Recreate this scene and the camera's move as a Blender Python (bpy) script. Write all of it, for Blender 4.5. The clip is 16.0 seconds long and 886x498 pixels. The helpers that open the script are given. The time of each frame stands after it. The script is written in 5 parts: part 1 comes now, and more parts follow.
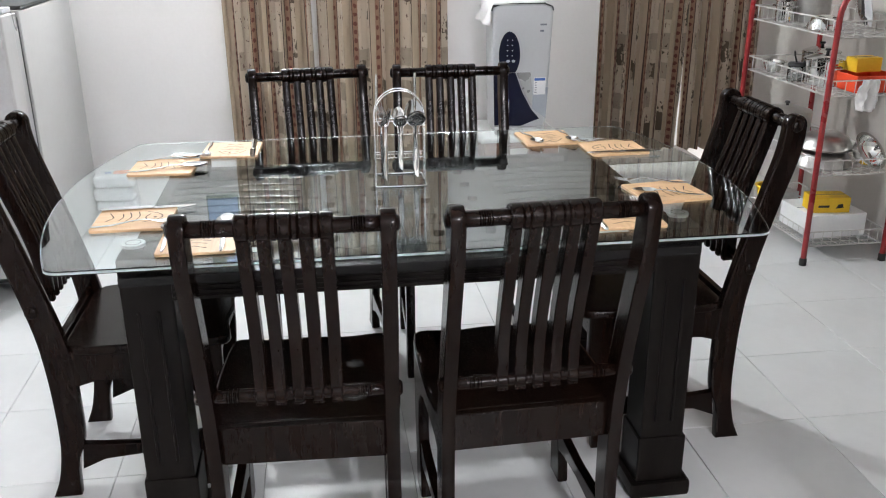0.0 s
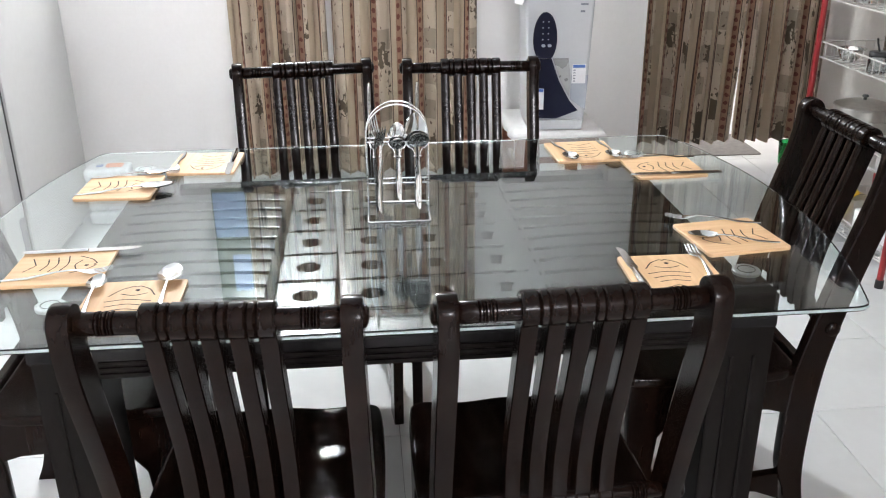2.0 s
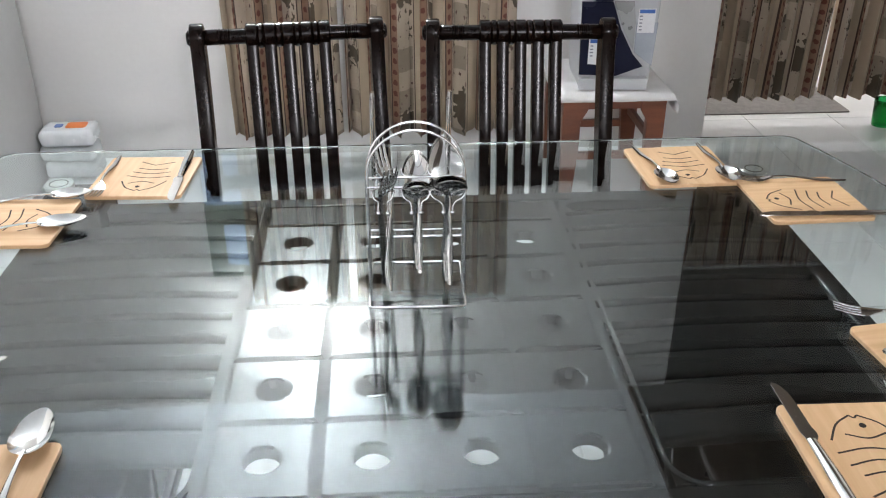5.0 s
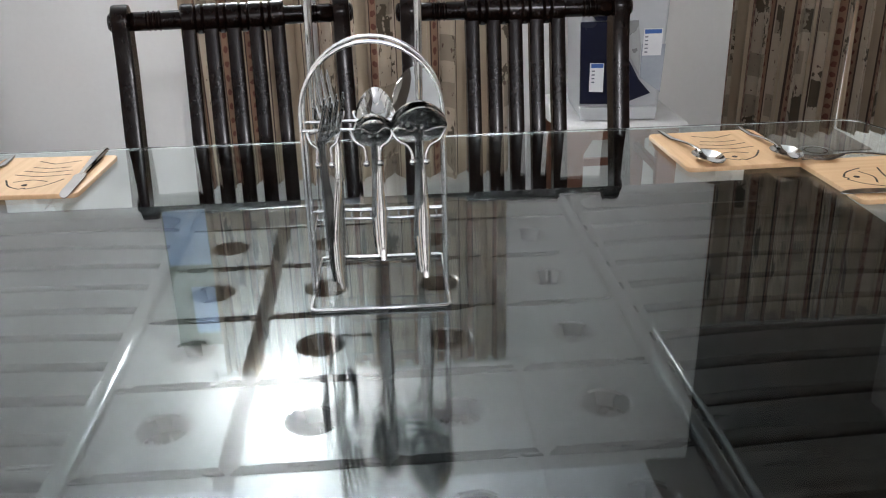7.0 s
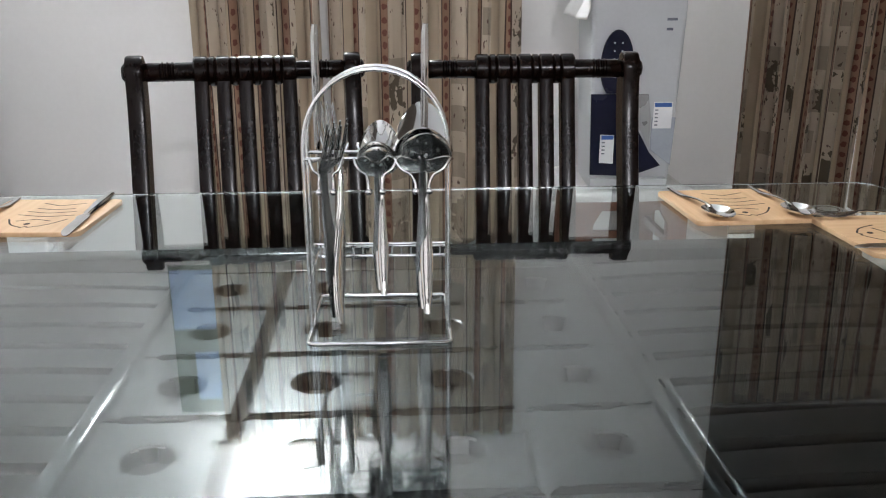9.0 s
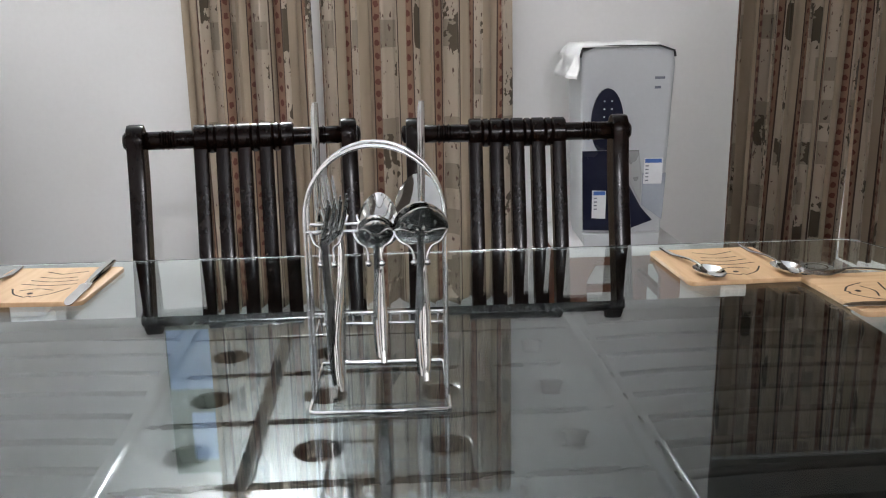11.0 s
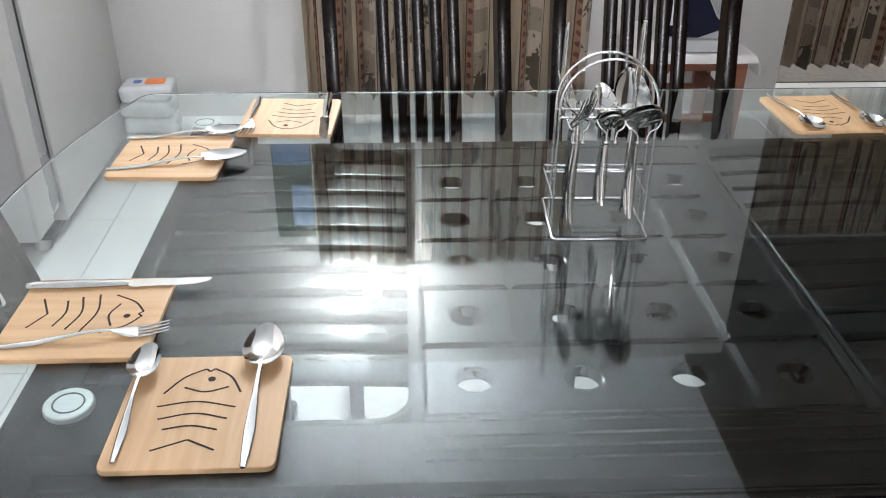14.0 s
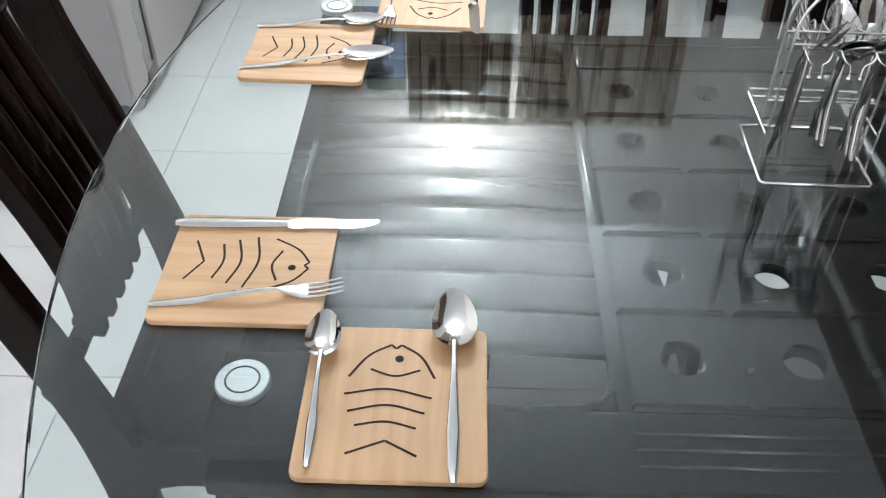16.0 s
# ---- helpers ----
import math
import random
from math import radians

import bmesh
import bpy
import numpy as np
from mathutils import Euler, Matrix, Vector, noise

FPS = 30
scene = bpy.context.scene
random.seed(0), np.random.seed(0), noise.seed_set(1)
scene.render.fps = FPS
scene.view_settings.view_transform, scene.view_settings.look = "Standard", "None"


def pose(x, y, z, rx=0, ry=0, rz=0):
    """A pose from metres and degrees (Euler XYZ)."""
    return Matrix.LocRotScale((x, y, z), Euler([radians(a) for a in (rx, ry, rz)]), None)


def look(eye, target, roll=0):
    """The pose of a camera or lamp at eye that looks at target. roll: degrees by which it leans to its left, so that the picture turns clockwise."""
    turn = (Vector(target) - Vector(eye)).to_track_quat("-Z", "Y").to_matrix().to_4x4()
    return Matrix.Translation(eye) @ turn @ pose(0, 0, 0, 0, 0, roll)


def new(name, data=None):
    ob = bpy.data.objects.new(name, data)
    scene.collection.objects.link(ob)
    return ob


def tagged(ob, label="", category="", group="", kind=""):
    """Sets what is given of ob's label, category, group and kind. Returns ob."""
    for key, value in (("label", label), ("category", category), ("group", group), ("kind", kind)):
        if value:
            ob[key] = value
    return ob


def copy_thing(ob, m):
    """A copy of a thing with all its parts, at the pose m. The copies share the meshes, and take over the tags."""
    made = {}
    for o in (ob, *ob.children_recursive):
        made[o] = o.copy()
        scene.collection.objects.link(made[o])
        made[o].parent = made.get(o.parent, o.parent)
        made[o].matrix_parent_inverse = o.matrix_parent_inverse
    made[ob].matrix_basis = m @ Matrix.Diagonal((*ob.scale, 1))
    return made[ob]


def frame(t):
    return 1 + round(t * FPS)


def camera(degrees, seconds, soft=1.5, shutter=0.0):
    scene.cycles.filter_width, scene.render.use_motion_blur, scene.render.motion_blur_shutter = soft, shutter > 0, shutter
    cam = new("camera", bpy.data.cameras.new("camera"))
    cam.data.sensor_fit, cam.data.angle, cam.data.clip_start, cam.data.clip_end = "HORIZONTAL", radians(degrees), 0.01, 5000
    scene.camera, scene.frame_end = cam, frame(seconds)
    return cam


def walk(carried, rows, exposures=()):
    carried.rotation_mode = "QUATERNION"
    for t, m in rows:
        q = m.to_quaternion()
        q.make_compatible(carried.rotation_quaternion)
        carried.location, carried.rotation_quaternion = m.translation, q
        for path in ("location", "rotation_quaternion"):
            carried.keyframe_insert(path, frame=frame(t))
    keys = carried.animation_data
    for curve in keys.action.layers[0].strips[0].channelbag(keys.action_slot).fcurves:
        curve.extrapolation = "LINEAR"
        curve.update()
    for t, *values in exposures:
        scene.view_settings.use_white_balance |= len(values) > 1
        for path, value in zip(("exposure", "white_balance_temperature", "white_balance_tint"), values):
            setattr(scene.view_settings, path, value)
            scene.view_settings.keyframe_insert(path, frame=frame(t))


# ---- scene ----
cam = camera(53.3, 16.0, soft=1.1)
PATH = [
    (0, (0.269, 0.173, 1.452), (0.526, 2.028, 0.749), -0.4),
    (0.5, (0.299, 0.329, 1.45), (0.555, 2.177, 0.728), -0.0),
    (1, (0.308, 0.482, 1.457), (0.559, 2.326, 0.726), -0.2),
    (1.5, (0.348, 0.587, 1.459), (0.578, 2.424, 0.702), -0.3),
    (2, (0.409, 0.652, 1.468), (0.572, 2.488, 0.691), -0.5),
    (2.5, (0.424, 0.737, 1.464), (0.535, 2.557, 0.643), -0.2),
    (3, (0.396, 0.879, 1.469), (0.505, 2.684, 0.614), 0.1),
    (3.5, (0.37, 1.003, 1.463), (0.482, 2.798, 0.588), 0.3),
    (4, (0.391, 1.112, 1.449), (0.499, 2.887, 0.533), 0.3),
    (4.2, (0.405, 1.169, 1.455), (0.518, 2.933, 0.521), 0.4),
    (6.3, (0.465, 1.643, 1.285), (0.565, 3.394, 0.324), -1.0),
    (6.5, (0.468, 1.655, 1.241), (0.571, 3.423, 0.312), -1.2),
    (7, (0.484, 1.679, 1.162), (0.608, 3.518, 0.385), -1.3),
    (7.5, (0.487, 1.682, 1.135), (0.615, 3.547, 0.423), -0.9),
    (8, (0.485, 1.68, 1.127), (0.61, 3.559, 0.454), -0.5),
    (8.5, (0.487, 1.693, 1.117), (0.601, 3.58, 0.465), -0.2),
    (9, (0.491, 1.683, 1.112), (0.599, 3.587, 0.508), -0.2),
    (9.2, (0.49, 1.677, 1.112), (0.6, 3.595, 0.554), -0.2),
    (11.5, (0.487, 1.658, 1.159), (0.612, 3.593, 0.668), -1.0),
    (12, (0.488, 1.598, 1.286), (0.612, 3.529, 0.78), -0.8),
    (12.5, (0.478, 1.528, 1.358), (0.594, 3.423, 0.73), -0.2),
    (13, (0.434, 1.462, 1.387), (0.536, 3.3, 0.603), 0.0),
    (13.5, (0.316, 1.419, 1.393), (0.41, 3.19, 0.468), 0.5),
    (14, (0.197, 1.372, 1.387), (0.283, 3.103, 0.389), 0.5),
    (14.5, (0.13, 1.402, 1.367), (0.177, 3.073, 0.269), -0.0),
    (15, (0.09, 1.462, 1.388), (0.101, 3.074, 0.203), 0.2),
    (15.5, (0.062, 1.532, 1.42), (0.045, 3.088, 0.164), 0.4),
    (16, (0.037, 1.575, 1.422), (0.004, 3.083, 0.109), 0.6),
]
EXPOSURE = [(0.0, 1.16), (2.5, 1.46), (4.0, 1.2), (6.5, 0.78), (9.0, 0.73), (12.5, 0.70), (13.5, 0.76), (14.5, 0.92), (16.0, 0.78)]
walk(cam, [(t, look(eye, target, roll)) for t, eye, target, roll in PATH], EXPOSURE)

# ---- light ----
world = bpy.data.worlds.new("world")
scene.world = world
world.use_nodes = True
world.node_tree.nodes["Background"].inputs[0].default_value = (0.75, 0.85, 1.0, 1)
world.node_tree.nodes["Background"].inputs[1].default_value = 0.25

LAMP_A = (0.04, 4.878, 2.385)    # bulb on the wall over the curtained window
LAMP_B = (1.35, -1.9, 2.35)      # unseen bulb behind the camera, placed from the chairs' shadows on the wall
LAMP_C = (3.0, 6.4, 2.3)         # bulb added out of view to brighten the floor beyond the doorway


# ---- materials ----
def material(name):
    m = bpy.data.materials.new(name)
    m.use_nodes = True
    return m, m.node_tree.nodes, m.node_tree.links, m.node_tree.nodes["Principled BSDF"]


def surface(name, a, b, rough=0.5, metal=0.0, scale=8.0, stretch=(1, 1, 1), bump=0.0, fine=90.0, rough_var=0.1, coat=0.0, coat_rough=0.15, specular=0.5):
    """Two tones mixed by noise at two scales, with fine relief and uneven gloss."""
    m, n, l, p = material(name)
    co = n.new("ShaderNodeTexCoord")
    mp = n.new("ShaderNodeMapping")
    mp.inputs["Scale"].default_value = stretch
    l.new(co.outputs["Object"], mp.inputs[0])
    n1 = n.new("ShaderNodeTexNoise")
    n1.inputs["Scale"].default_value, n1.inputs["Detail"].default_value = scale, 5
    n2 = n.new("ShaderNodeTexNoise")
    n2.inputs["Scale"].default_value, n2.inputs["Detail"].default_value = fine, 3
    l.new(mp.outputs[0], n1.inputs["Vector"])
    l.new(mp.outputs[0], n2.inputs["Vector"])
    add = n.new("ShaderNodeMath")
    add.operation = "MULTIPLY_ADD"
    add.inputs[1].default_value = 0.35
    l.new(n2.outputs["Fac"], add.inputs[0])
    l.new(n1.outputs["Fac"], add.inputs[2])
    ramp = n.new("ShaderNodeValToRGB")
    ramp.color_ramp.elements[0].position, ramp.color_ramp.elements[1].position = 0.45, 0.95
    ramp.color_ramp.elements[0].color, ramp.color_ramp.elements[1].color = (*a, 1), (*b, 1)
    l.new(add.outputs[0], ramp.inputs[0])
    l.new(ramp.outputs[0], p.inputs["Base Color"])
    rr = n.new("ShaderNodeMapRange")
    rr.inputs["To Min"].default_value, rr.inputs["To Max"].default_value = max(0.02, rough - rough_var), rough + rough_var
    l.new(n1.outputs["Fac"], rr.inputs["Value"])
    l.new(rr.outputs[0], p.inputs["Roughness"])
    p.inputs["Metallic"].default_value = metal
    p.inputs["Coat Weight"].default_value = coat
    p.inputs["Coat Roughness"].default_value = coat_rough
    p.inputs["Specular IOR Level"].default_value = specular
    if bump:
        bp = n.new("ShaderNodeBump")
        bp.inputs["Strength"].default_value, bp.inputs["Distance"].default_value = bump, 0.002
        l.new(n2.outputs["Fac"], bp.inputs["Height"])
        l.new(bp.outputs[0], p.inputs["Normal"])
    return m


WALL = surface("wall_paint", (0.765, 0.747, 0.726), (0.825, 0.807, 0.786), 0.55, scale=1.2, bump=0.08, fine=60)
# east wall's colour, darker and more beige than the other walls
BEIGE_WALL = surface("darker_beige_wall", (0.47, 0.435, 0.40), (0.53, 0.495, 0.46), 0.55, scale=1.2, bump=0.08, fine=60)
DARK_CEILING = surface("dark_ceiling_wood", (0.11, 0.088, 0.074), (0.18, 0.148, 0.124), 0.5, scale=3, stretch=(1, 6, 1))
CEILING = surface("ceiling_paint", (0.79, 0.83, 0.87), (0.84, 0.87, 0.90), 0.6, scale=1.0, bump=0.05)
TILE = surface("floor_tile", (0.60, 0.605, 0.60), (0.68, 0.685, 0.68), 0.3, scale=2.5, fine=25, rough_var=0.08)
GROOVE = surface("matt_groove", (0.002, 0.0016, 0.0014), (0.005, 0.004, 0.0035), 0.9, scale=20, specular=0.1)
GROUT = surface("grout", (0.10, 0.095, 0.09), (0.58, 0.58, 0.57), 0.9, scale=7)
WOOD = surface("dark_stained_wood", (0.0045, 0.0021, 0.0014), (0.0085, 0.0040, 0.0026), 0.18, scale=5, stretch=(6, 6, 1), fine=40, rough_var=0.006, specular=0.13)
TABLE_WOOD = surface("black_stained_wood", (0.008, 0.0075, 0.0075), (0.0125, 0.0115, 0.0115), 0.24, scale=5, stretch=(1, 8, 1), fine=40, rough_var=0.01, specular=0.08, coat=0.12, coat_rough=0.05)
PANEL_WOOD = surface("black_panel_lacquer", (0.008, 0.0076, 0.0078), (0.012, 0.0113, 0.0115), 0.26, scale=5, stretch=(1, 8, 1), fine=40, rough_var=0.01, specular=0.24, coat=0.14, coat_rough=0.05)
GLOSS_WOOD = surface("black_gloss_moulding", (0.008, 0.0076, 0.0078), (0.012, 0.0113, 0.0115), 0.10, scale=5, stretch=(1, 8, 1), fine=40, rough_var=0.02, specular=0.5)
LEG_WOOD = surface("black_leg_wood", (0.005, 0.004, 0.0036), (0.010, 0.008, 0.007), 0.3, scale=5, stretch=(6, 6, 1), bump=0.02, fine=40, rough_var=0.04, specular=0.07)
STEEL = surface("polished_steel", (0.62, 0.62, 0.61), (0.74, 0.74, 0.72), 0.09, 1.0, scale=30, rough_var=0.03)
BRUSHED = surface("brushed_steel", (0.50, 0.50, 0.50), (0.66, 0.66, 0.65), 0.32, 1.0, scale=40, stretch=(1, 12, 1), rough_var=0.08)
CHROME = surface("chromed_wire", (0.75, 0.75, 0.75), (0.85, 0.85, 0.85), 0.07, 1.0, scale=60, rough_var=0.03)
ALUMINIUM = surface("worn_aluminium", (0.45, 0.44, 0.42), (0.62, 0.61, 0.58), 0.33, 1.0, scale=14, fine=60, rough_var=0.1)
RED_PAINT = surface("red_enamel", (0.24, 0.015, 0.02), (0.36, 0.03, 0.03), 0.3, scale=12)
WHITE_WIRE = surface("white_coated_wire", (0.46, 0.45, 0.43), (0.62, 0.60, 0.57), 0.4, scale=20)
FRIDGE = surface("grey_enamel", (0.40, 0.395, 0.385), (0.45, 0.445, 0.435), 0.4, scale=1.1, fine=30, rough_var=0.04)
FRIDGE_DOOR = surface("silver_door", (0.36, 0.36, 0.36), (0.44, 0.44, 0.44), 0.3, 0.5, scale=4)
RUBBER = surface("dark_rubber", (0.02, 0.02, 0.02), (0.05, 0.05, 0.05), 0.7, scale=30)
PLASTIC_W = surface("pale_grey_plastic", (0.47, 0.48, 0.49), (0.53, 0.54, 0.55), 0.35, scale=3)
PLASTIC_N = surface("navy_plastic", (0.003, 0.004, 0.016), (0.006, 0.008, 0.026), 0.25, scale=6, specular=0.25)
PLASTIC_T = surface("smoky_plastic", (0.32, 0.35, 0.40), (0.42, 0.44, 0.48), 0.2, scale=6)
CLOTH_W = surface("white_cotton", (0.72, 0.70, 0.68), (0.84, 0.83, 0.82), 0.9, scale=12, bump=0.4, fine=220)
STOOL_WOOD = surface("red_brown_wood", (0.13, 0.035, 0.014), (0.22, 0.07, 0.03), 0.4, scale=6, stretch=(1, 1, 5))
PACK = surface("white_film", (0.70, 0.72, 0.73), (0.84, 0.85, 0.86), 0.25, scale=14, bump=0.5, fine=30)
ORANGE = surface("orange_print", (0.75, 0.16, 0.02), (0.85, 0.22, 0.03), 0.35, scale=8)
BLUE = surface("blue_print", (0.03, 0.10, 0.35), (0.05, 0.14, 0.42), 0.35, scale=8)
YELLOW = surface("yellow_carton", (0.70, 0.42, 0.01), (0.80, 0.52, 0.03), 0.5, scale=8)
VERMILION = surface("vermilion_plastic", (0.70, 0.05, 0.01), (0.80, 0.08, 0.02), 0.4, scale=8)
PAPER = surface("white_paper", (0.70, 0.70, 0.70), (0.80, 0.80, 0.80), 0.8, scale=8)
INK = surface("grey_ink", (0.10, 0.11, 0.14), (0.18, 0.19, 0.22), 0.7, scale=20)
BLACK = surface("black_plastic", (0.012, 0.012, 0.012), (0.03, 0.03, 0.03), 0.4, scale=10)
MAT_GREY = surface("grey_rubber_mat", (0.16, 0.15, 0.14), (0.24, 0.22, 0.21), 0.85, scale=30, bump=0.3)
GREEN_PALE = surface("pale_green_print", (0.20, 0.24, 0.20), (0.30, 0.33, 0.28), 0.5, scale=9)
GREEN = surface("green_print", (0.06, 0.16, 0.04), (0.16, 0.30, 0.08), 0.5, scale=9)
SKYBLUE = surface("pale_blue_print", (0.30, 0.42, 0.62), (0.45, 0.56, 0.75), 0.5, scale=6)
ENGRAVED = surface("burnt_groove", (0.012, 0.007, 0.004), (0.035, 0.018, 0.010), 0.8, scale=60)


def beech():
    m, n, l, p = material("beech_board")
    co = n.new("ShaderNodeTexCoord")
    info = n.new("ShaderNodeObjectInfo")
    off = n.new("ShaderNodeVectorMath")
    off.operation = "ADD"
    l.new(co.outputs["Object"], off.inputs[0])
    l.new(info.outputs["Random"], off.inputs[1])
    mp = n.new("ShaderNodeMapping")
    mp.inputs["Scale"].default_value = (60, 4, 20)
    l.new(off.outputs[0], mp.inputs[0])
    n1 = n.new("ShaderNodeTexNoise")
    n1.inputs["Scale"].default_value, n1.inputs["Detail"].default_value = 1.6, 6
    l.new(mp.outputs[0], n1.inputs["Vector"])
    ramp = n.new("ShaderNodeValToRGB")
    ramp.color_ramp.elements[0].position, ramp.color_ramp.elements[1].position = 0.25, 0.8
    ramp.color_ramp.elements[0].color, ramp.color_ramp.elements[1].color = (0.58, 0.35, 0.18, 1), (0.73, 0.49, 0.28, 1)
    l.new(n1.outputs["Fac"], ramp.inputs[0])
    l.new(ramp.outputs[0], p.inputs["Base Color"])
    p.inputs["Roughness"].default_value = 0.5
    bp = n.new("ShaderNodeBump")
    bp.inputs["Strength"].default_value, bp.inputs["Distance"].default_value = 0.15, 0.0008
    l.new(n1.outputs["Fac"], bp.inputs["Height"])
    l.new(bp.outputs[0], p.inputs["Normal"])
    return m


def glass(name, tint, rough=0.0, ior=1.5):
    m, n, l, p = material(name)
    p.inputs["Base Color"].default_value = (*tint, 1)
    p.inputs["Transmission Weight"].default_value = 1
    p.inputs["IOR"].default_value = ior
    p.inputs["Roughness"].default_value = rough
    return m


def glowing(name, colour, strength):
    m, n, l, p = material(name)
    p.inputs["Base Color"].default_value = (*colour, 1)
    p.inputs["Emission Color"].default_value = (*colour, 1)
    p.inputs["Emission Strength"].default_value = strength
    return m


BEECH = beech()
TABLE_GLASS = glass("table_glass", (0.88, 0.965, 0.965), 0.0, 1.42)
GROUND_EDGE = glass("ground_glass_edge", (0.86, 0.95, 0.94), 0.3)
GROUND_EDGE.node_tree.nodes["Principled BSDF"].inputs["Transmission Weight"].default_value = 0.86
GREEN_GLASS = glass("green_glass", (0.02, 0.45, 0.12))
CLEAR_PLASTIC = glass("clear_plastic", (0.85, 0.88, 0.9), 0.15, 1.4)
BULB_COLOUR = (0.975, 0.975, 1.0)
BULB_A, BULB_B, BULB_C = (glowing("lit_bulb", c, e) for c, e in (((0.935, 0.97, 1.0), 1520), ((0.96, 0.945, 1.0), 1080), (BULB_COLOUR, 300)))


def curtain_cloth(name, shade):
    """Woven stripes: plain taupe, dotted brown borders, pale bands with small printed motifs."""
    m, n, l, p = material(name)
    uv = n.new("ShaderNodeUVMap")
    sep = n.new("ShaderNodeSeparateXYZ")
    l.new(uv.outputs[0], sep.inputs[0])

    def math(op, a, b=None, c=None):
        k = n.new("ShaderNodeMath")
        k.operation = op
        for i, v in enumerate((a, b, c)):
            if v is None:
                continue
            if isinstance(v, (int, float)):
                k.inputs[i].default_value = v
            else:
                l.new(v, k.inputs[i])
        return k.outputs[0]

    u, v = sep.outputs[0], sep.outputs[1]
    s = math("FRACT", math("MULTIPLY", u, 1 / 0.42))
    ramp = n.new("ShaderNodeValToRGB")
    ramp.color_ramp.interpolation = "CONSTANT"
    taupe, dark, pale, line = (0.40, 0.315, 0.225), (0.27, 0.155, 0.10), (0.47, 0.385, 0.295), (0.06, 0.032, 0.022)
    bands = ((0.0, taupe), (0.22, line), (0.232, dark), (0.315, line), (0.327, pale), (0.62, line), (0.63, taupe), (0.74, line), (0.752, dark), (0.84, line), (0.852, pale))
    e = ramp.color_ramp.elements
    for i, (at, col) in enumerate(bands):
        k = e[i] if i < 2 else e.new(at)
        k.position, k.color = at, (*[x * shade for x in col], 1)
    l.new(s, ramp.inputs[0])

    # ragged dots along the dark borders
    frayed = n.new("ShaderNodeTexNoise")
    frayed.inputs["Scale"].default_value, frayed.inputs["Detail"].default_value = 55, 2
    l.new(uv.outputs[0], frayed.inputs["Vector"])
    def dots(centre, step, radius):
        du = math("MULTIPLY", math("SUBTRACT", s, centre), 0.42)
        dv = math("MULTIPLY", math("SUBTRACT", math("FRACT", math("MULTIPLY", v, 1 / step)), 0.5), step)
        d = math("SQRT", math("ADD", math("MULTIPLY", du, du), math("MULTIPLY", dv, dv)))
        ragged = math("ADD", d, math("MULTIPLY", math("SUBTRACT", frayed.outputs["Fac"], 0.5), 0.016))
        return math("LESS_THAN", ragged, radius)

    dot = math("MAXIMUM", dots(0.2735, 0.044, 0.0115), dots(0.796, 0.050, 0.0115))
    # motifs on the pale bands
    comb = n.new("ShaderNodeCombineXYZ")
    l.new(math("MULTIPLY", u, 5.2), comb.inputs[0])
    l.new(math("MULTIPLY", v, 4.6), comb.inputs[1])
    vor = n.new("ShaderNodeTexVoronoi")
    vor.inputs["Scale"].default_value = 1.0
    vor.inputs["Randomness"].default_value = 0.8
    warp = n.new("ShaderNodeTexNoise")
    warp.inputs["Scale"].default_value, warp.inputs["Detail"].default_value = 7, 3
    l.new(comb.outputs[0], warp.inputs["Vector"])
    l.new(comb.outputs[0], vor.inputs["Vector"])
    blob = math("LESS_THAN", math("ADD", vor.outputs["Distance"], math("MULTIPLY", warp.outputs["Fac"], 0.6)), 0.66)
    band = math("MAXIMUM", math("MULTIPLY", math("GREATER_THAN", s, 0.345), math("LESS_THAN", s, 0.605)), math("GREATER_THAN", s, 0.865))
    motif = math("MULTIPLY", blob, band)
    comb2 = n.new("ShaderNodeCombineXYZ")
    l.new(math("MULTIPLY", u, 60), comb2.inputs[0])
    l.new(math("MULTIPLY", v, 26), comb2.inputs[1])
    sprig = n.new("ShaderNodeTexNoise")
    sprig.inputs["Scale"].default_value, sprig.inputs["Detail"].default_value = 1.0, 2
    l.new(comb2.outputs[0], sprig.inputs["Vector"])
    twig = math("MULTIPLY", math("GREATER_THAN", sprig.outputs["Fac"], 0.655), band)

    def mix(fac, a, colour):
        k = n.new("ShaderNodeMix")
        k.data_type = "RGBA"
        l.new(fac, k.inputs[0])
        l.new(a, k.inputs[6])
        k.inputs[7].default_value = (*[x * shade for x in colour], 1)
        return k.outputs[2]

    # square woven patches here and there on the pale bands
    row_ = n.new("ShaderNodeTexWhiteNoise")
    row_.noise_dimensions = "2D"
    cell = n.new("ShaderNodeCombineXYZ")
    l.new(math("FLOOR", math("MULTIPLY", u, 1 / 0.18)), cell.inputs[0])
    l.new(math("FLOOR", math("MULTIPLY", v, 1 / 0.17)), cell.inputs[1])
    l.new(cell.outputs[0], row_.inputs["Vector"])
    fv = math("FRACT", math("MULTIPLY", v, 1 / 0.17))
    square = math("MULTIPLY", math("GREATER_THAN", fv, 0.25), math("LESS_THAN", fv, 0.80))
    patch = math("MULTIPLY", math("MULTIPLY", square, math("GREATER_THAN", row_.outputs["Value"], 0.55)), band)
    c = mix(dot, ramp.outputs[0], (0.135, 0.040, 0.024))
    c = mix(math("MULTIPLY", patch, 0.5), c, (0.14, 0.115, 0.08))
    c = mix(twig, c, (0.13, 0.08, 0.06))
    c = mix(motif, c, (0.095, 0.072, 0.045))
    l.new(c, p.inputs["Base Color"])
    p.inputs["Roughness"].default_value = 0.85
    p.inputs["Sheen Weight"].default_value = 0.1
    weave = n.new("ShaderNodeTexNoise")
    weave.inputs["Scale"].default_value = 400
    bp = n.new("ShaderNodeBump")
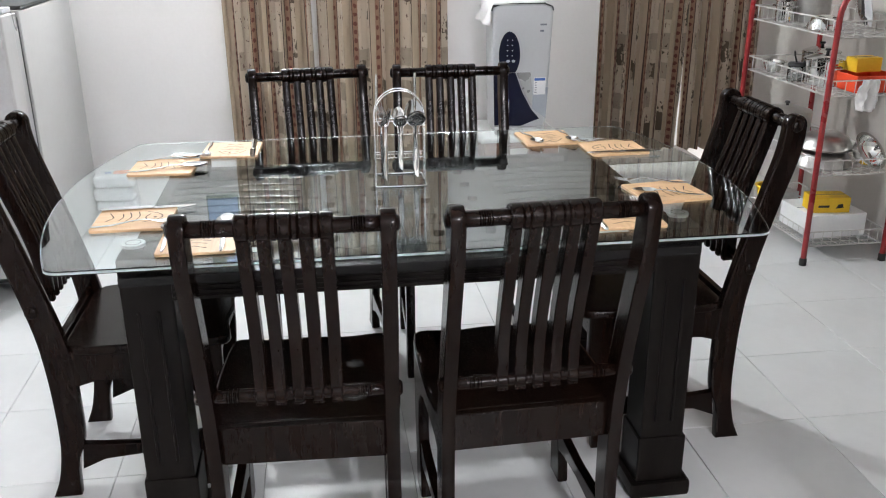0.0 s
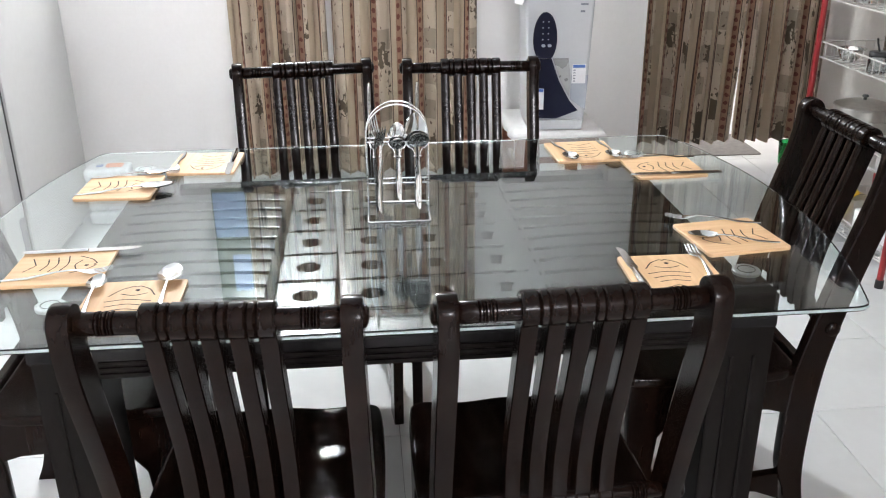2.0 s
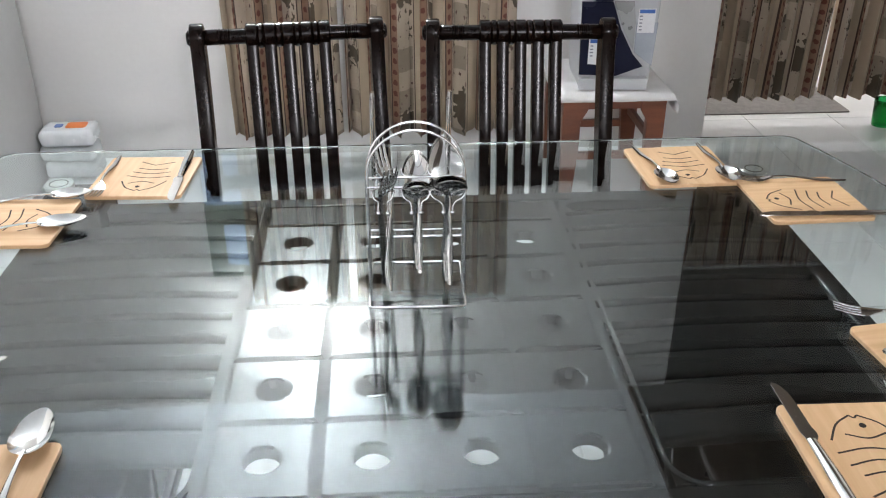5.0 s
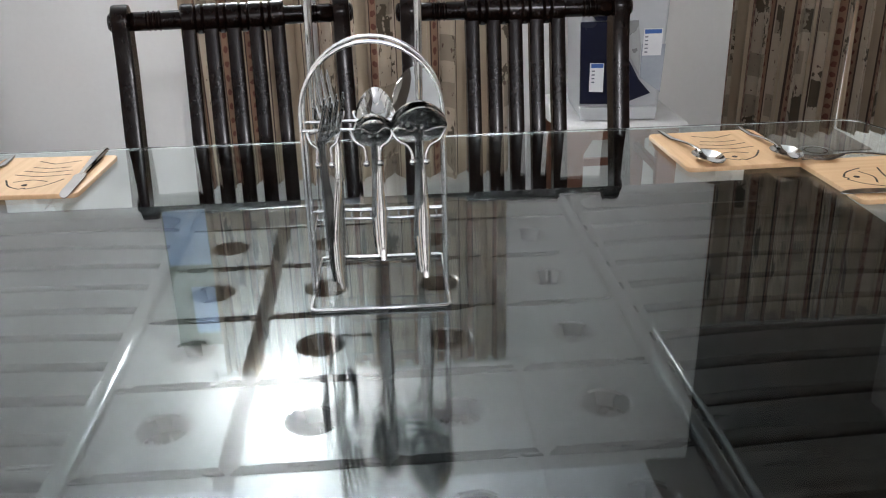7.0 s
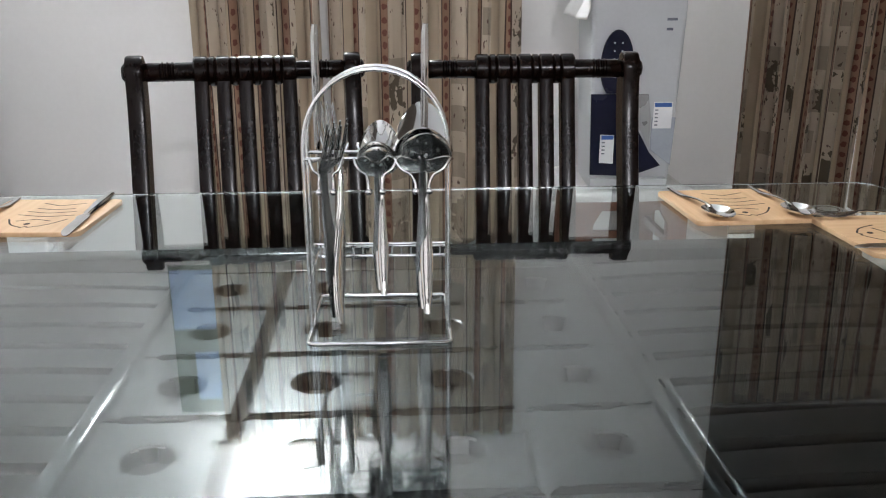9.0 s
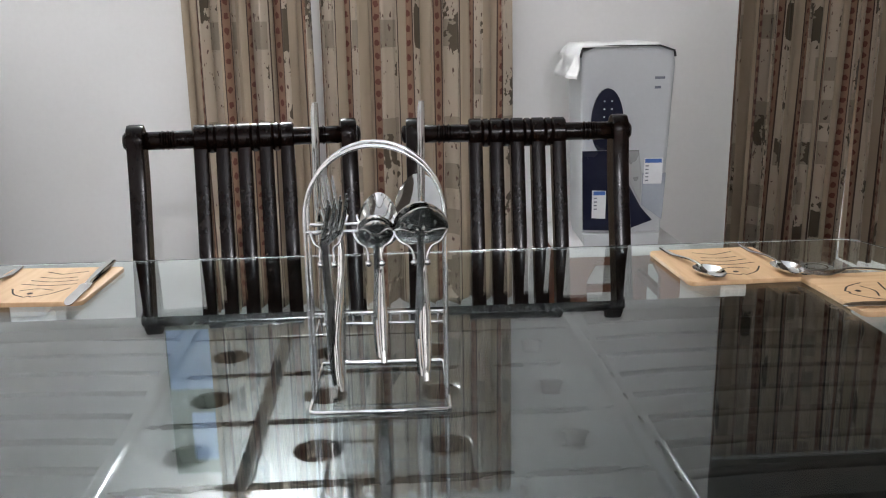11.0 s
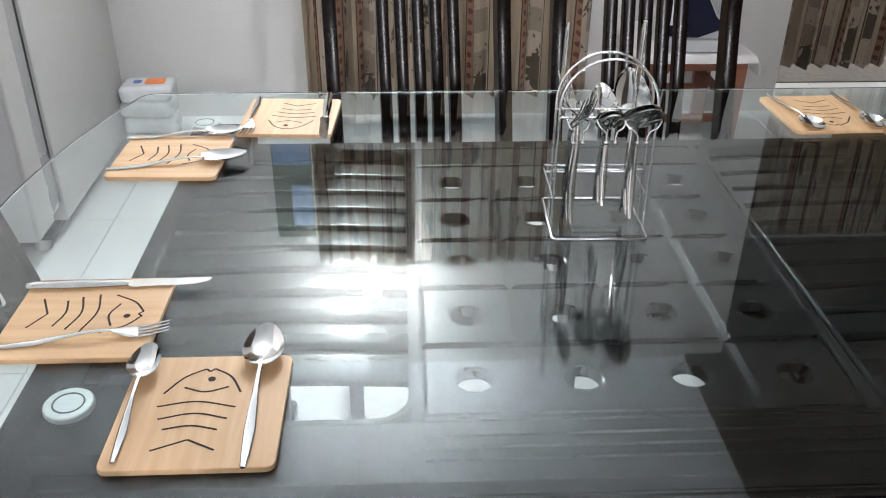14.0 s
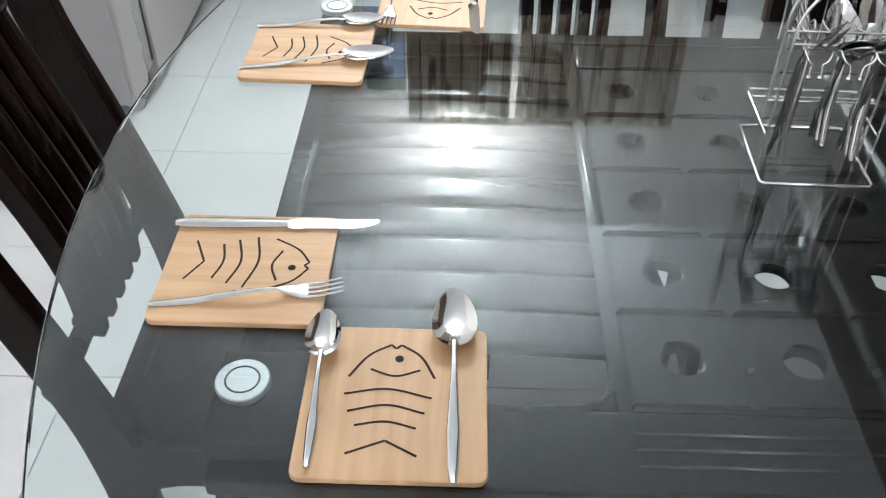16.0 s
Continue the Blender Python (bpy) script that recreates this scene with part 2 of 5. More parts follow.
    bp.inputs["Strength"].default_value, bp.inputs["Distance"].default_value = 0.2, 0.001
    l.new(weave.outputs["Fac"], bp.inputs["Height"])
    l.new(bp.outputs[0], p.inputs["Normal"])
    return m


CURTAIN = curtain_cloth("striped_curtain", 1.0)


# ---- building helpers ----
def mesh_of(name, bm, mat, smooth=None):
    bmesh.ops.recalc_face_normals(bm, faces=bm.faces)
    layer = bm.faces.layers.int.get("flat")
    plain = {f.index for f in bm.faces if f[layer]} if layer else set()
    me = bpy.data.meshes.new(name)
    bm.to_mesh(me)
    bm.free()
    if layer:
        me.attributes.remove(me.attributes["flat"])
    me.materials.append(mat)
    if smooth is not None:
        for p in me.polygons:
            p.use_smooth = True
        me.set_sharp_from_angle(angle=radians(smooth))
        for p in me.polygons:
            if p.index in plain:
                p.use_smooth = False
    return me


def keep_flat(bm, test):
    """Marks the plane faces, which stay flat beside their rounded edges."""
    layer = bm.faces.layers.int.get("flat") or bm.faces.layers.int.new("flat")
    bm.normal_update()
    bm.faces.index_update()
    for f in bm.faces:
        if test(f.normal):
            f[layer] = 1


def part(name, bm, mat, parent=None, label="", smooth=50):
    ob = new(name, mesh_of(name, bm, mat, smooth))
    if parent is not None:
        ob.parent = parent
    if label:
        ob["label"] = label
    return ob


def thing(name, label, category, m=None, group="", kind=""):
    ob = new(name)
    ob.empty_display_size = 0.05
    if m is not None:
        ob.matrix_basis = m
    return tagged(ob, label, category, group, kind)


def solid(bm, x0, x1, y0, y1, z0, z1, bevel=0.0, seg=2):
    """A box between two corners, with its edges rounded."""
    r = bmesh.ops.create_cube(bm, size=1, matrix=Matrix.Translation(((x0 + x1) / 2, (y0 + y1) / 2, (z0 + z1) / 2)) @ Matrix.Diagonal((x1 - x0, y1 - y0, z1 - z0, 1)))
    if bevel:
        edges = list({e for v in r["verts"] for e in v.link_edges})
        bmesh.ops.bevel(bm, geom=edges, offset=bevel, segments=seg, profile=0.6, affect="EDGES")
        keep_flat(bm, lambda n: max(abs(n.x), abs(n.y), abs(n.z)) > 0.9995)
    return bm


def block(x0, x1, y0, y1, z0, z1, bevel=0.0, seg=2):
    return solid(bmesh.new(), x0, x1, y0, y1, z0, z1, bevel, seg)


def plate(outline, z0, z1, bevel=0.0, seg=2, m=None):
    """A flat outline (x, y) raised from z0 to z1, with rounded rims."""
    bm = bmesh.new()
    f = bm.faces.new([bm.verts.new((x, y, z0)) for x, y in outline])
    up = bmesh.ops.extrude_face_region(bm, geom=[f])
    top = [v for v in up["geom"] if isinstance(v, bmesh.types.BMVert)]
    bmesh.ops.translate(bm, verts=top, vec=(0, 0, z1 - z0))
    if bevel:
        rims = [e for e in bm.edges if abs(e.verts[0].co.z - e.verts[1].co.z) < 1e-6]
        bmesh.ops.bevel(bm, geom=rims, offset=bevel, segments=seg, profile=0.6, affect="EDGES")
        keep_flat(bm, lambda n: abs(n.z) > 0.9995)
    if m is not None:
        bm.transform(m)
    return bm


SIDEWAYS = Matrix(((0, 0, 1, 0), (1, 0, 0, 0), (0, 1, 0, 0), (0, 0, 0, 1)))  # outline (y, z), thickness along x
FRONTWAYS = Matrix(((1, 0, 0, 0), (0, 0, -1, 0), (0, 1, 0, 0), (0, 0, 0, 1)))  # outline (x, z), thickness along -y


def tube(bm, points, radius, sides=8, closed=False):
    """A round bar along points."""
    pts = [Vector(p) for p in points]
    n, sides = len(pts), max(sides, 8)
    rings = []
    normal = None
    for i, p in enumerate(pts):
        a = pts[(i - 1) % n] if closed or i > 0 else p
        b = pts[(i + 1) % n] if closed or i < n - 1 else p
        d = (b - a).normalized()
        if normal is None:
            normal = d.orthogonal().normalized()
        normal = (normal - d * normal.dot(d))
        normal = normal.normalized() if normal.length > 1e-6 else d.orthogonal().normalized()
        side = d.cross(normal)
        rings.append([bm.verts.new(p + radius * (math.cos(2 * math.pi * k / sides) * normal + math.sin(2 * math.pi * k / sides) * side)) for k in range(sides)])
    for i in range(n if closed else n - 1):
        r, s = rings[i], rings[(i + 1) % n]
        for k in range(sides):
            bm.faces.new((r[k], r[(k + 1) % sides], s[(k + 1) % sides], s[k]))
    if not closed:
        bm.faces.new(rings[0])
        bm.faces.new(rings[-1][::-1])
    return bm


def lathe(bm, profile, m=None, sides=24):
    """A turned body: (radius, height) pairs round z."""
    rings = []
    verts = []
    for r, z in profile:
        if r < 1e-5:
            ring = [bm.verts.new((0, 0, z))]
        else:
            ring = [bm.verts.new((r * math.cos(2 * math.pi * k / sides), r * math.sin(2 * math.pi * k / sides), z)) for k in range(sides)]
        rings.append(ring)
        verts += ring
    for a, b in zip(rings, rings[1:]):
        for k in range(sides):
            j = (k + 1) % sides
            if len(a) == 1 and len(b) > 1:
                bm.faces.new((a[0], b[k], b[j]))
            elif len(b) == 1 and len(a) > 1:
                bm.faces.new((a[k], a[j], b[0]))
            elif len(a) > 1:
                bm.faces.new((a[k], a[j], b[j], b[k]))
    if m is not None:
        bmesh.ops.transform(bm, matrix=m, verts=verts)
    return bm


def smooth_line(points, n=8):
    """Catmull-Rom points through the given ones."""
    p = [Vector(q) for q in points]
    p = [2 * p[0] - p[1]] + p + [2 * p[-1] - p[-2]]
    out = []
    for i in range(1, len(p) - 2):
        for k in range(n):
            t = k / n
            out.append(0.5 * (2 * p[i] + (p[i + 1] - p[i - 1]) * t + (2 * p[i - 1] - 5 * p[i] + 4 * p[i + 1] - p[i + 2]) * t * t + (3 * p[i] - p[i - 1] - 3 * p[i + 1] + p[i + 2]) * t ** 3))
    out.append(p[-2])
    return out


def round_rect(w, d, r, n=5, cx=0.0, cy=0.0):
    out = []
    for sx, sy, a0 in ((1, 1, 0), (-1, 1, 90), (-1, -1, 180), (1, -1, 270)):
        for k in range(n + 1):
            a = radians(a0 + 90 * k / n)
            out.append((cx + sx * (w / 2 - r) + r * math.cos(a), cy + sy * (d / 2 - r) + r * math.sin(a)))
    return out


# ---- the room ----
WX0, WX1, WY0, WY1, CEIL = -1.75, 2.85, -3.6, 4.92, 2.85
RECESS_X, RECESS_Y = 1.790, 5.28      # the doorway lies back from the wall's face
STEP_X = 1.60
DOOR_H = 2.27


def structure(name, bm, mat, label, category, smooth=None):
    return tagged(part(name, bm, mat, None, "", smooth), label, category, kind="structure")


structure("wall_north", block(WX0 - 0.12, RECESS_X, WY1, RECESS_Y + 0.12, 0, 3.0, 0.004), WALL, "off-white painted wall behind curtain and water purifier", "wall")
structure("wall_over_door", block(RECESS_X, WX1 + 0.12, RECESS_Y, RECESS_Y + 0.12, DOOR_H, 3.0), DARK_CEILING, "dark-stained boarding above the curtained doorway", "wall")
structure("wall_west", block(WX0 - 0.12, WX0, WY0 - 0.12, WY1, 0, 3.0), WALL, "off-white painted wall behind the fridge", "wall")
structure("wall_east", block(WX1, WX1 + 0.12, WY0 - 0.12, RECESS_Y, 0, 3.0), BEIGE_WALL, "darker beige wall behind the dish rack", "wall")
structure("wall_south", block(WX0, WX1, WY0 - 0.12, WY0, 0, 3.0), WALL, "off-white painted wall closing the room", "wall")
# added unseen stub that keeps bulb B off the doorway and dish rack
structure("unseen_shade_wall", block(1.41, WX1, -0.16, -0.04, 0, CEIL - 0.025), WALL, "added unseen off-white wall stub that shades the dish rack side from the rear bulb", "wall")
structure("ceiling", block(WX0, STEP_X, WY0, RECESS_Y, CEIL, CEIL + 0.12), CEILING, "white painted ceiling", "ceiling")
structure("ceiling_boards", block(STEP_X, WX1, WY0, RECESS_Y, CEIL - 0.02, CEIL + 0.12), DARK_CEILING, "dark-stained wooden part of the ceiling", "ceiling")
# the space beyond the doorway
HX0, HX1, HY1 = 1.3, 4.3, 7.6
structure("floor_beyond", block(HX0, HX1, RECESS_Y + 0.12, HY1, -0.1, -0.002), TILE, "pale tiled floor beyond the doorway", "floor")
bm = bmesh.new()
solid(bm, HX0 - 0.1, HX0, RECESS_Y + 0.12, HY1, 0, 2.7)
solid(bm, HX1, HX1 + 0.1, RECESS_Y + 0.12, HY1, 0, 2.7)
solid(bm, HX0, HX1, HY1, HY1 + 0.1, 0, 2.7)
solid(bm, HX0, HX1, RECESS_Y + 0.12, HY1, 2.6, 2.7)
solid(bm, WX1 + 0.12, HX1, RECESS_Y, RECESS_Y + 0.12, 0, 2.7)
structure("wall_beyond", bm, WALL, "plain white walls beyond the doorway", "wall")
floor = structure("floor", block(WX0, WX1, WY0, RECESS_Y + 0.12, -0.1, -0.004), GROUT, "white glazed floor tiles with thin dark joints", "floor")


# ---- the dining table ----
TX, TY = 0.480, 2.520
GLASS_TOP, GLASS_T = 0.772, 0.010
WOOD_TOP = 0.715


def glass_outline():
    """Straight long sides, bowed ends and rounded corners."""
    hw, hd, bow = 0.795, 0.562, 0.102
    pts = []
    for sx, sy in ((1, 1), (-1, 1), (-1, -1), (1, -1)):
        # the bowed end is a shallow curve; corners are eased between it and the straight side
        ends = [Vector((sx * (hw + bow * (1 - (y / hd) ** 2)), sy * abs(y))) for y in np.linspace(0, hd - 0.028, 10)]
        a, b = ends[-1], Vector((sx * (hw - 0.03), sy * hd))
        corner = Vector((sx * (hw + 0.003), sy * hd))
        ease = [(1 - t) ** 2 * a + 2 * t * (1 - t) * corner + t * t * b for t in (0.15, 0.3, 0.45, 0.6, 0.75, 0.9, 1.0)]
        quarter = ends[1:] + ease
        if sx * sy < 0:
            quarter = quarter[::-1]
        pts += quarter
    return [(TX + p.x, TY + p.y) for p in pts]


table_top = thing("glass_tabletop", "clear greenish glass tabletop with bowed ends and polished rim", "tabletop")
g = part("glass_pane", plate(glass_outline(), GLASS_TOP - GLASS_T, GLASS_TOP, 0.002, 2), TABLE_GLASS, table_top, smooth=None)
g.visible_shadow = False
# the ground edge: a thin band round the pane
edge = bmesh.new()
loops = []
for grow, z in ((1.0004, GLASS_TOP - 0.0078), (1.0014, GLASS_TOP - 0.0070), (1.0014, GLASS_TOP - 0.0030), (1.0004, GLASS_TOP - 0.0022)):
    loops.append([edge.verts.new((TX + (x - TX) * grow, TY + (y - TY) * grow, z)) for x, y in glass_outline()])
for a, b in zip(loops, loops[1:] + loops[:1]):
    for k in range(len(a)):
        edge.faces.new((a[k], a[(k + 1) % len(a)], b[(k + 1) % len(a)], b[k]))
rim = part("ground_edge", edge, GROUND_EDGE, table_top, "pale ground glass edge", smooth=None)
rim.visible_shadow = False

table = thing("dining_table", "black-stained wooden dining table base under a glass top", "table")
LEG = ((-0.142, 2.128), (1.108, 2.128), (-0.142, 2.918), (1.108, 2.918))


leg_mesh = mesh_of("leg", block(-0.058, 0.058, -0.058, 0.058, 0.16, 0.742, 0.006), LEG_WOOD, 50)
plinth_mesh = mesh_of("plinth", block(-0.064, 0.064, -0.064, 0.064, 0.03, 0.175, 0.006), LEG_WOOD, 50)
foot_mesh = mesh_of("foot", plate(round_rect(0.165, 0.165, 0.01), 0.0, 0.045, 0.010), LEG_WOOD, 50)
bead_mesh = mesh_of("bead", block(-0.004, 0.004, -0.004, 0.004, 0.22, 0.62, 0.003), LEG_WOOD, 50)
disc_bm = bmesh.new()
lathe(disc_bm, ((0, 0.011), (0.0262, 0.011), (0.0268, 0.0125), (0.0268, 0.0172), (0.0255, 0.0185), (0.0, 0.0185)), sides=32)
disc_mesh = mesh_of("glass_support", disc_bm, BRUSHED, 35)
pad_bm = bmesh.new()
lathe(pad_bm, ((0, 0.0), (0.021, 0.0), (0.021, 0.0112), (0.0, 0.0112)), sides=24)
pad_mesh = mesh_of("rubber_pad", pad_bm, RUBBER, 40)
ring_bm = bmesh.new()
tube(ring_bm, [(0.0165 * math.cos(a), 0.0165 * math.sin(a), 0.0183) for a in np.linspace(0, 2 * math.pi, 28, endpoint=False)], 0.0011, 6, True)
ring_mesh = mesh_of("seal_ring", ring_bm, RUBBER, 60)
for (lx, ly), (dx, dy) in zip(LEG, ((-0.168, 2.131), (1.128, 2.145), (-0.175, 2.935), (1.142, 2.925))):
    leg = new("leg", leg_mesh)
    leg.parent = table
    leg.location = (lx, ly, 0)
    for me in (plinth_mesh, foot_mesh):
        o = new(me.name, me)
        o.parent = leg
    for o_ in (-0.022, 0.022):
        o = new("bead", bead_mesh)
        o.parent, o.location = leg, (o_, -0.058 if ly < TY else 0.058, 0)
    disc = new("glass_support", disc_mesh)
    disc.parent, disc["label"] = leg, "round brushed steel glass support"
    disc.location = (max(-0.03, min(0.03, dx - lx)), max(-0.03, min(0.03, dy - ly)), 0.742)
    pad = new("rubber_pad", pad_mesh)
    pad.parent, pad.location = leg, disc.location
    ring = new("seal_ring", ring_mesh)
    ring.parent = leg
    ring.location = disc.location

# frame of the top: rails round two slatted openings and a panelled middle
X0, X1, Y0, Y1 = -0.195, 1.155, 2.045, 2.94
OX0, OX1, OY0, OY1 = -0.165, 0.205, 2.142, 2.905
PX0, PX1, PY0, PY1 = 0.213, 0.739, 2.146, 2.828
TH = 0.024


def rail(name, x0, x1, y0, y1, z0=WOOD_TOP - TH, z1=WOOD_TOP, bevel=0.005, mat=TABLE_WOOD):
    return part(name, block(x0, x1, y0, y1, z0, z1, bevel), mat, table)


rail("top_rail", X0, X1, Y0, OY0)
rail("top_rail", X0, X1, OY1, Y1)
for a, b in ((X0, OX0), (2 * TX - OX0, X1)):
    rail("end_rail", a, b, OY0 + 0.001, OY1 - 0.001)
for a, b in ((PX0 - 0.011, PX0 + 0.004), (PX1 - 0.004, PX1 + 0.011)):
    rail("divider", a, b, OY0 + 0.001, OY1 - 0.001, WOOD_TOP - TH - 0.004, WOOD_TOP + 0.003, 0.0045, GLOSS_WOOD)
rail("panel_rail", PX0 + 0.005, PX1 - 0.005, OY0 + 0.001, PY0)
rail("panel_rail", PX0 + 0.005, PX1 - 0.005, PY1, OY1 - 0.001)


def corner_fillet(cx, cy, sx, sy, r=0.045):
    pts = [(cx, cy)] + [(cx + sx * r * (1 - math.sin(a)), cy + sy * r * (1 - math.cos(a))) for a in np.linspace(0, math.pi / 2, 8)]
    return part("corner_block", plate(pts, WOOD_TOP - TH, WOOD_TOP - 0.0005, 0.002, 1), TABLE_WOOD, table)


for x_out, x_in in ((OX0, OX1 - 0.003), (2 * TX - OX0, 2 * TX - OX1 + 0.003)):
    sx = 1 if x_in > x_out else -1
    for cy, sy in ((OY0, 1), (OY1, -1)):
        corner_fillet(x_in, cy, -sx, sy)
        corner_fillet(x_out, cy, sx, sy)

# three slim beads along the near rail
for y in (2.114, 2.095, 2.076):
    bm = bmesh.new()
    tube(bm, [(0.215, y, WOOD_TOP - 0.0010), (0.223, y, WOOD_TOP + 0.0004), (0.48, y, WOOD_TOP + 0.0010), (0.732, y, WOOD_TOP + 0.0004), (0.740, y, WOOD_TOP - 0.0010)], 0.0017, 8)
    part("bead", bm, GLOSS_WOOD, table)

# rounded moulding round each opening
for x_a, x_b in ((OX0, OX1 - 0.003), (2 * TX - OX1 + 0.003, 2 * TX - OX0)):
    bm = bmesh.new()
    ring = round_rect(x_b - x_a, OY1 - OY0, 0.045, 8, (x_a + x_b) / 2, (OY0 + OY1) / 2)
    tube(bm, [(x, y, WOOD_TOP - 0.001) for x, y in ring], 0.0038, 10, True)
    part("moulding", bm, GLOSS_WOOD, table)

# arched slats of both openings: rounded long edges, bowed along their length
def arched_slat(half, width, rise, edge, n=14):
    """A board across x whose middle stands higher than its ends."""
    section = [(-width / 2, -0.012)]
    section += [(-width / 2 + edge * (1 - math.cos(a)), -0.42 * edge + 0.42 * edge * math.sin(a)) for a in np.linspace(0, math.pi / 2, 8)]
    section += [(-y, z) for y, z in section[::-1]]
    bm = bmesh.new()
    rings = []
    for x in np.linspace(-half, half, n + 1):
        lift = -rise * (x / half) ** 2
        rings.append([bm.verts.new((x, y, z + lift)) for y, z in section])
    for a, b in zip(rings, rings[1:]):
        for k in range(len(section)):
            j = (k + 1) % len(section)
            bm.faces.new((a[k], a[j], b[j], b[k]))
    bm.faces.new(rings[0])
    bm.faces.new(rings[-1][::-1])
    return bm


slat_mesh = mesh_of("slat", arched_slat(0.187, 0.0605, 0.006, 0.013), TABLE_WOOD, 40)
for cx in ((OX0 + OX1) / 2, 2 * TX - (OX0 + OX1) / 2):
    for k in range(10):
        s = new("slat", slat_mesh)
        s.parent = table
        s.location = (cx, 2.258 + 0.0635 * k, WOOD_TOP - 0.004)


def pierced_panel(w, d, r, th, lip_x, lip_y):
    """A square panel with a round hole and eased edges, wider along x."""
    bm = bmesh.new()
    n = 40
    rings = []
    steps = [(0.0, -th), (0.0, -0.0050), (0.06, -0.0044), (0.86, -0.0007), (0.94, -0.0002), (1.0, 0.0)]
    for f, z in steps:
        ring = []
        for k in range(n):
            c, q = math.cos(2 * math.pi * k / n), math.sin(2 * math.pi * k / n)
            m = 1 / max(abs(c), abs(q))
            ring.append(bm.verts.new((c * m * (w / 2 - f * lip_x), q * m * (d / 2 - f * lip_y), z)))
        rings.append(ring)
    for rr, z in ((r + 0.0035, 0.0), (r + 0.001, -0.0008), (r, -0.003), (r, -th)):
        rings.append([bm.verts.new((rr * math.cos(2 * math.pi * k / n), rr * math.sin(2 * math.pi * k / n), z)) for k in range(n)])
    rings.append(rings[0])
    for a, b in zip(rings, rings[1:]):
        for k in range(n):
            bm.faces.new((a[k], a[(k + 1) % n], b[(k + 1) % n], b[k]))
    return keep_flat(bm, lambda v: v.z > 0.9999) or bm


NX, NY = 4, 5
cw, cd = (PX1 - PX0) / NX, (PY1 - PY0) / NY
panel_mesh = mesh_of("panel", pierced_panel(cw - 0.0030, cd - 0.0020, 0.0225, 0.018, 0.0075, 0.0062), PANEL_WOOD, 14)
for i in range(NX):
    for j in range(NY):
        s = new("panel", panel_mesh)
        s.parent = table
        s.location = (PX0 + (i + 0.5) * cw, PY0 + (j + 0.5) * cd, WOOD_TOP)
for i in range(1, NX):
    part("panel_bar", block(PX0 + i * cw - 0.012, PX0 + i * cw + 0.012, PY0 - 0.003, PY1 + 0.003, WOOD_TOP - 0.040, WOOD_TOP - 0.0185, 0.002), GROOVE, table)
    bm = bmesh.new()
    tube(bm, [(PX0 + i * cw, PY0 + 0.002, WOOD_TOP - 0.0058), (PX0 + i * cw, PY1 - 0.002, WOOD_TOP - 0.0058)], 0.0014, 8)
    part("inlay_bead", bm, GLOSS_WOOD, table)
for j in range(NY + 1):
    part("panel_bar", block(PX0, PX1, PY0 + j * cd - 0.010, PY0 + j * cd + 0.010, WOOD_TOP - 0.039, WOOD_TOP - 0.0195, 0.002), GROOVE, table)
# aprons with three beads
for y, sd in ((2.075, -1), (2.912, 1)):
    apron = part("apron", block(-0.085, 1.05, y - 0.011, y + 0.011, 0.646, WOOD_TOP - TH, 0.003), LEG_WOOD, table)
    for z in (0.655, 0.667, 0.679):
        part("bead", block(-0.08, 1.045, y + sd * 0.012 - 0.004, y + sd * 0.012 + 0.004, z - 0.0035, z + 0.0035, 0.0025), LEG_WOOD, apron)
for x in (-0.155, 1.115):
    part("apron", block(x - 0.011, x + 0.011, 2.19, 2.86, 0.62, WOOD_TOP - TH, 0.003), LEG_WOOD, table)


# ---- chairs ----
POST_BACK = ((-0.027, 0.0), (-0.004, 0.06), (0.012, 0.16), (0.012, 0.30), (0.006, 0.40), (-0.004, 0.48), (-0.030, 0.60), (-0.066, 0.735), (-0.100, 0.85), (-0.112, 0.93))
POST_FRONT = ((-0.052, 0.935), (-0.040, 0.86), (-0.006, 0.74), (0.030, 0.61), (0.058, 0.50), (0.074, 0.42), (0.078, 0.33), (0.078, 0.20), (0.070, 0.15), (0.052, 0.10), (0.045, 0.0))
RAIL_TOP, RAIL_LOW = (-0.080, 0.940), (0.002, 0.542)


def turned_bar(half, r, coll):
    """A bar turned along x, with groups of thin beads near both ends."""
    prof = [(0, -half)]
    prof += [(r * 0.8, -half), (r, -half + 0.004)]
    marks = []
    for c in (-coll, coll):
        for o in (-0.009, 0.0, 0.009):
            marks.append(c + o)
    for c in sorted(marks):
        prof += [(r, c - 0.004), (r * 0.86, c - 0.003), (r * 1.06, c - 0.0012), (r * 1.06, c + 0.0012), (r * 0.86, c + 0.003), (r, c + 0.004)]
    prof += [(r, half - 0.004), (r * 0.8, half), (0, half)]
    return lathe(bmesh.new(), prof, Matrix(((0, 0, 1, 0), (1, 0, 0, 0), (0, 1, 0, 0), (0, 0, 0, 1))), 20)


ALONG_X = Matrix(((0, 0, 1, 0), (1, 0, 0, 0), (0, 1, 0, 0), (0, 0, 0, 1)))


def bar_piece(x0, x1, r, y, z, round_=0.003):
    prof = ((0, x0), (r - round_, x0), (r, x0 + round_), (r, x1 - round_), (r - round_, x1), (0, x1))
    return lathe(bmesh.new(), prof, Matrix.Translation((0, y, z)) @ ALONG_X, 24)


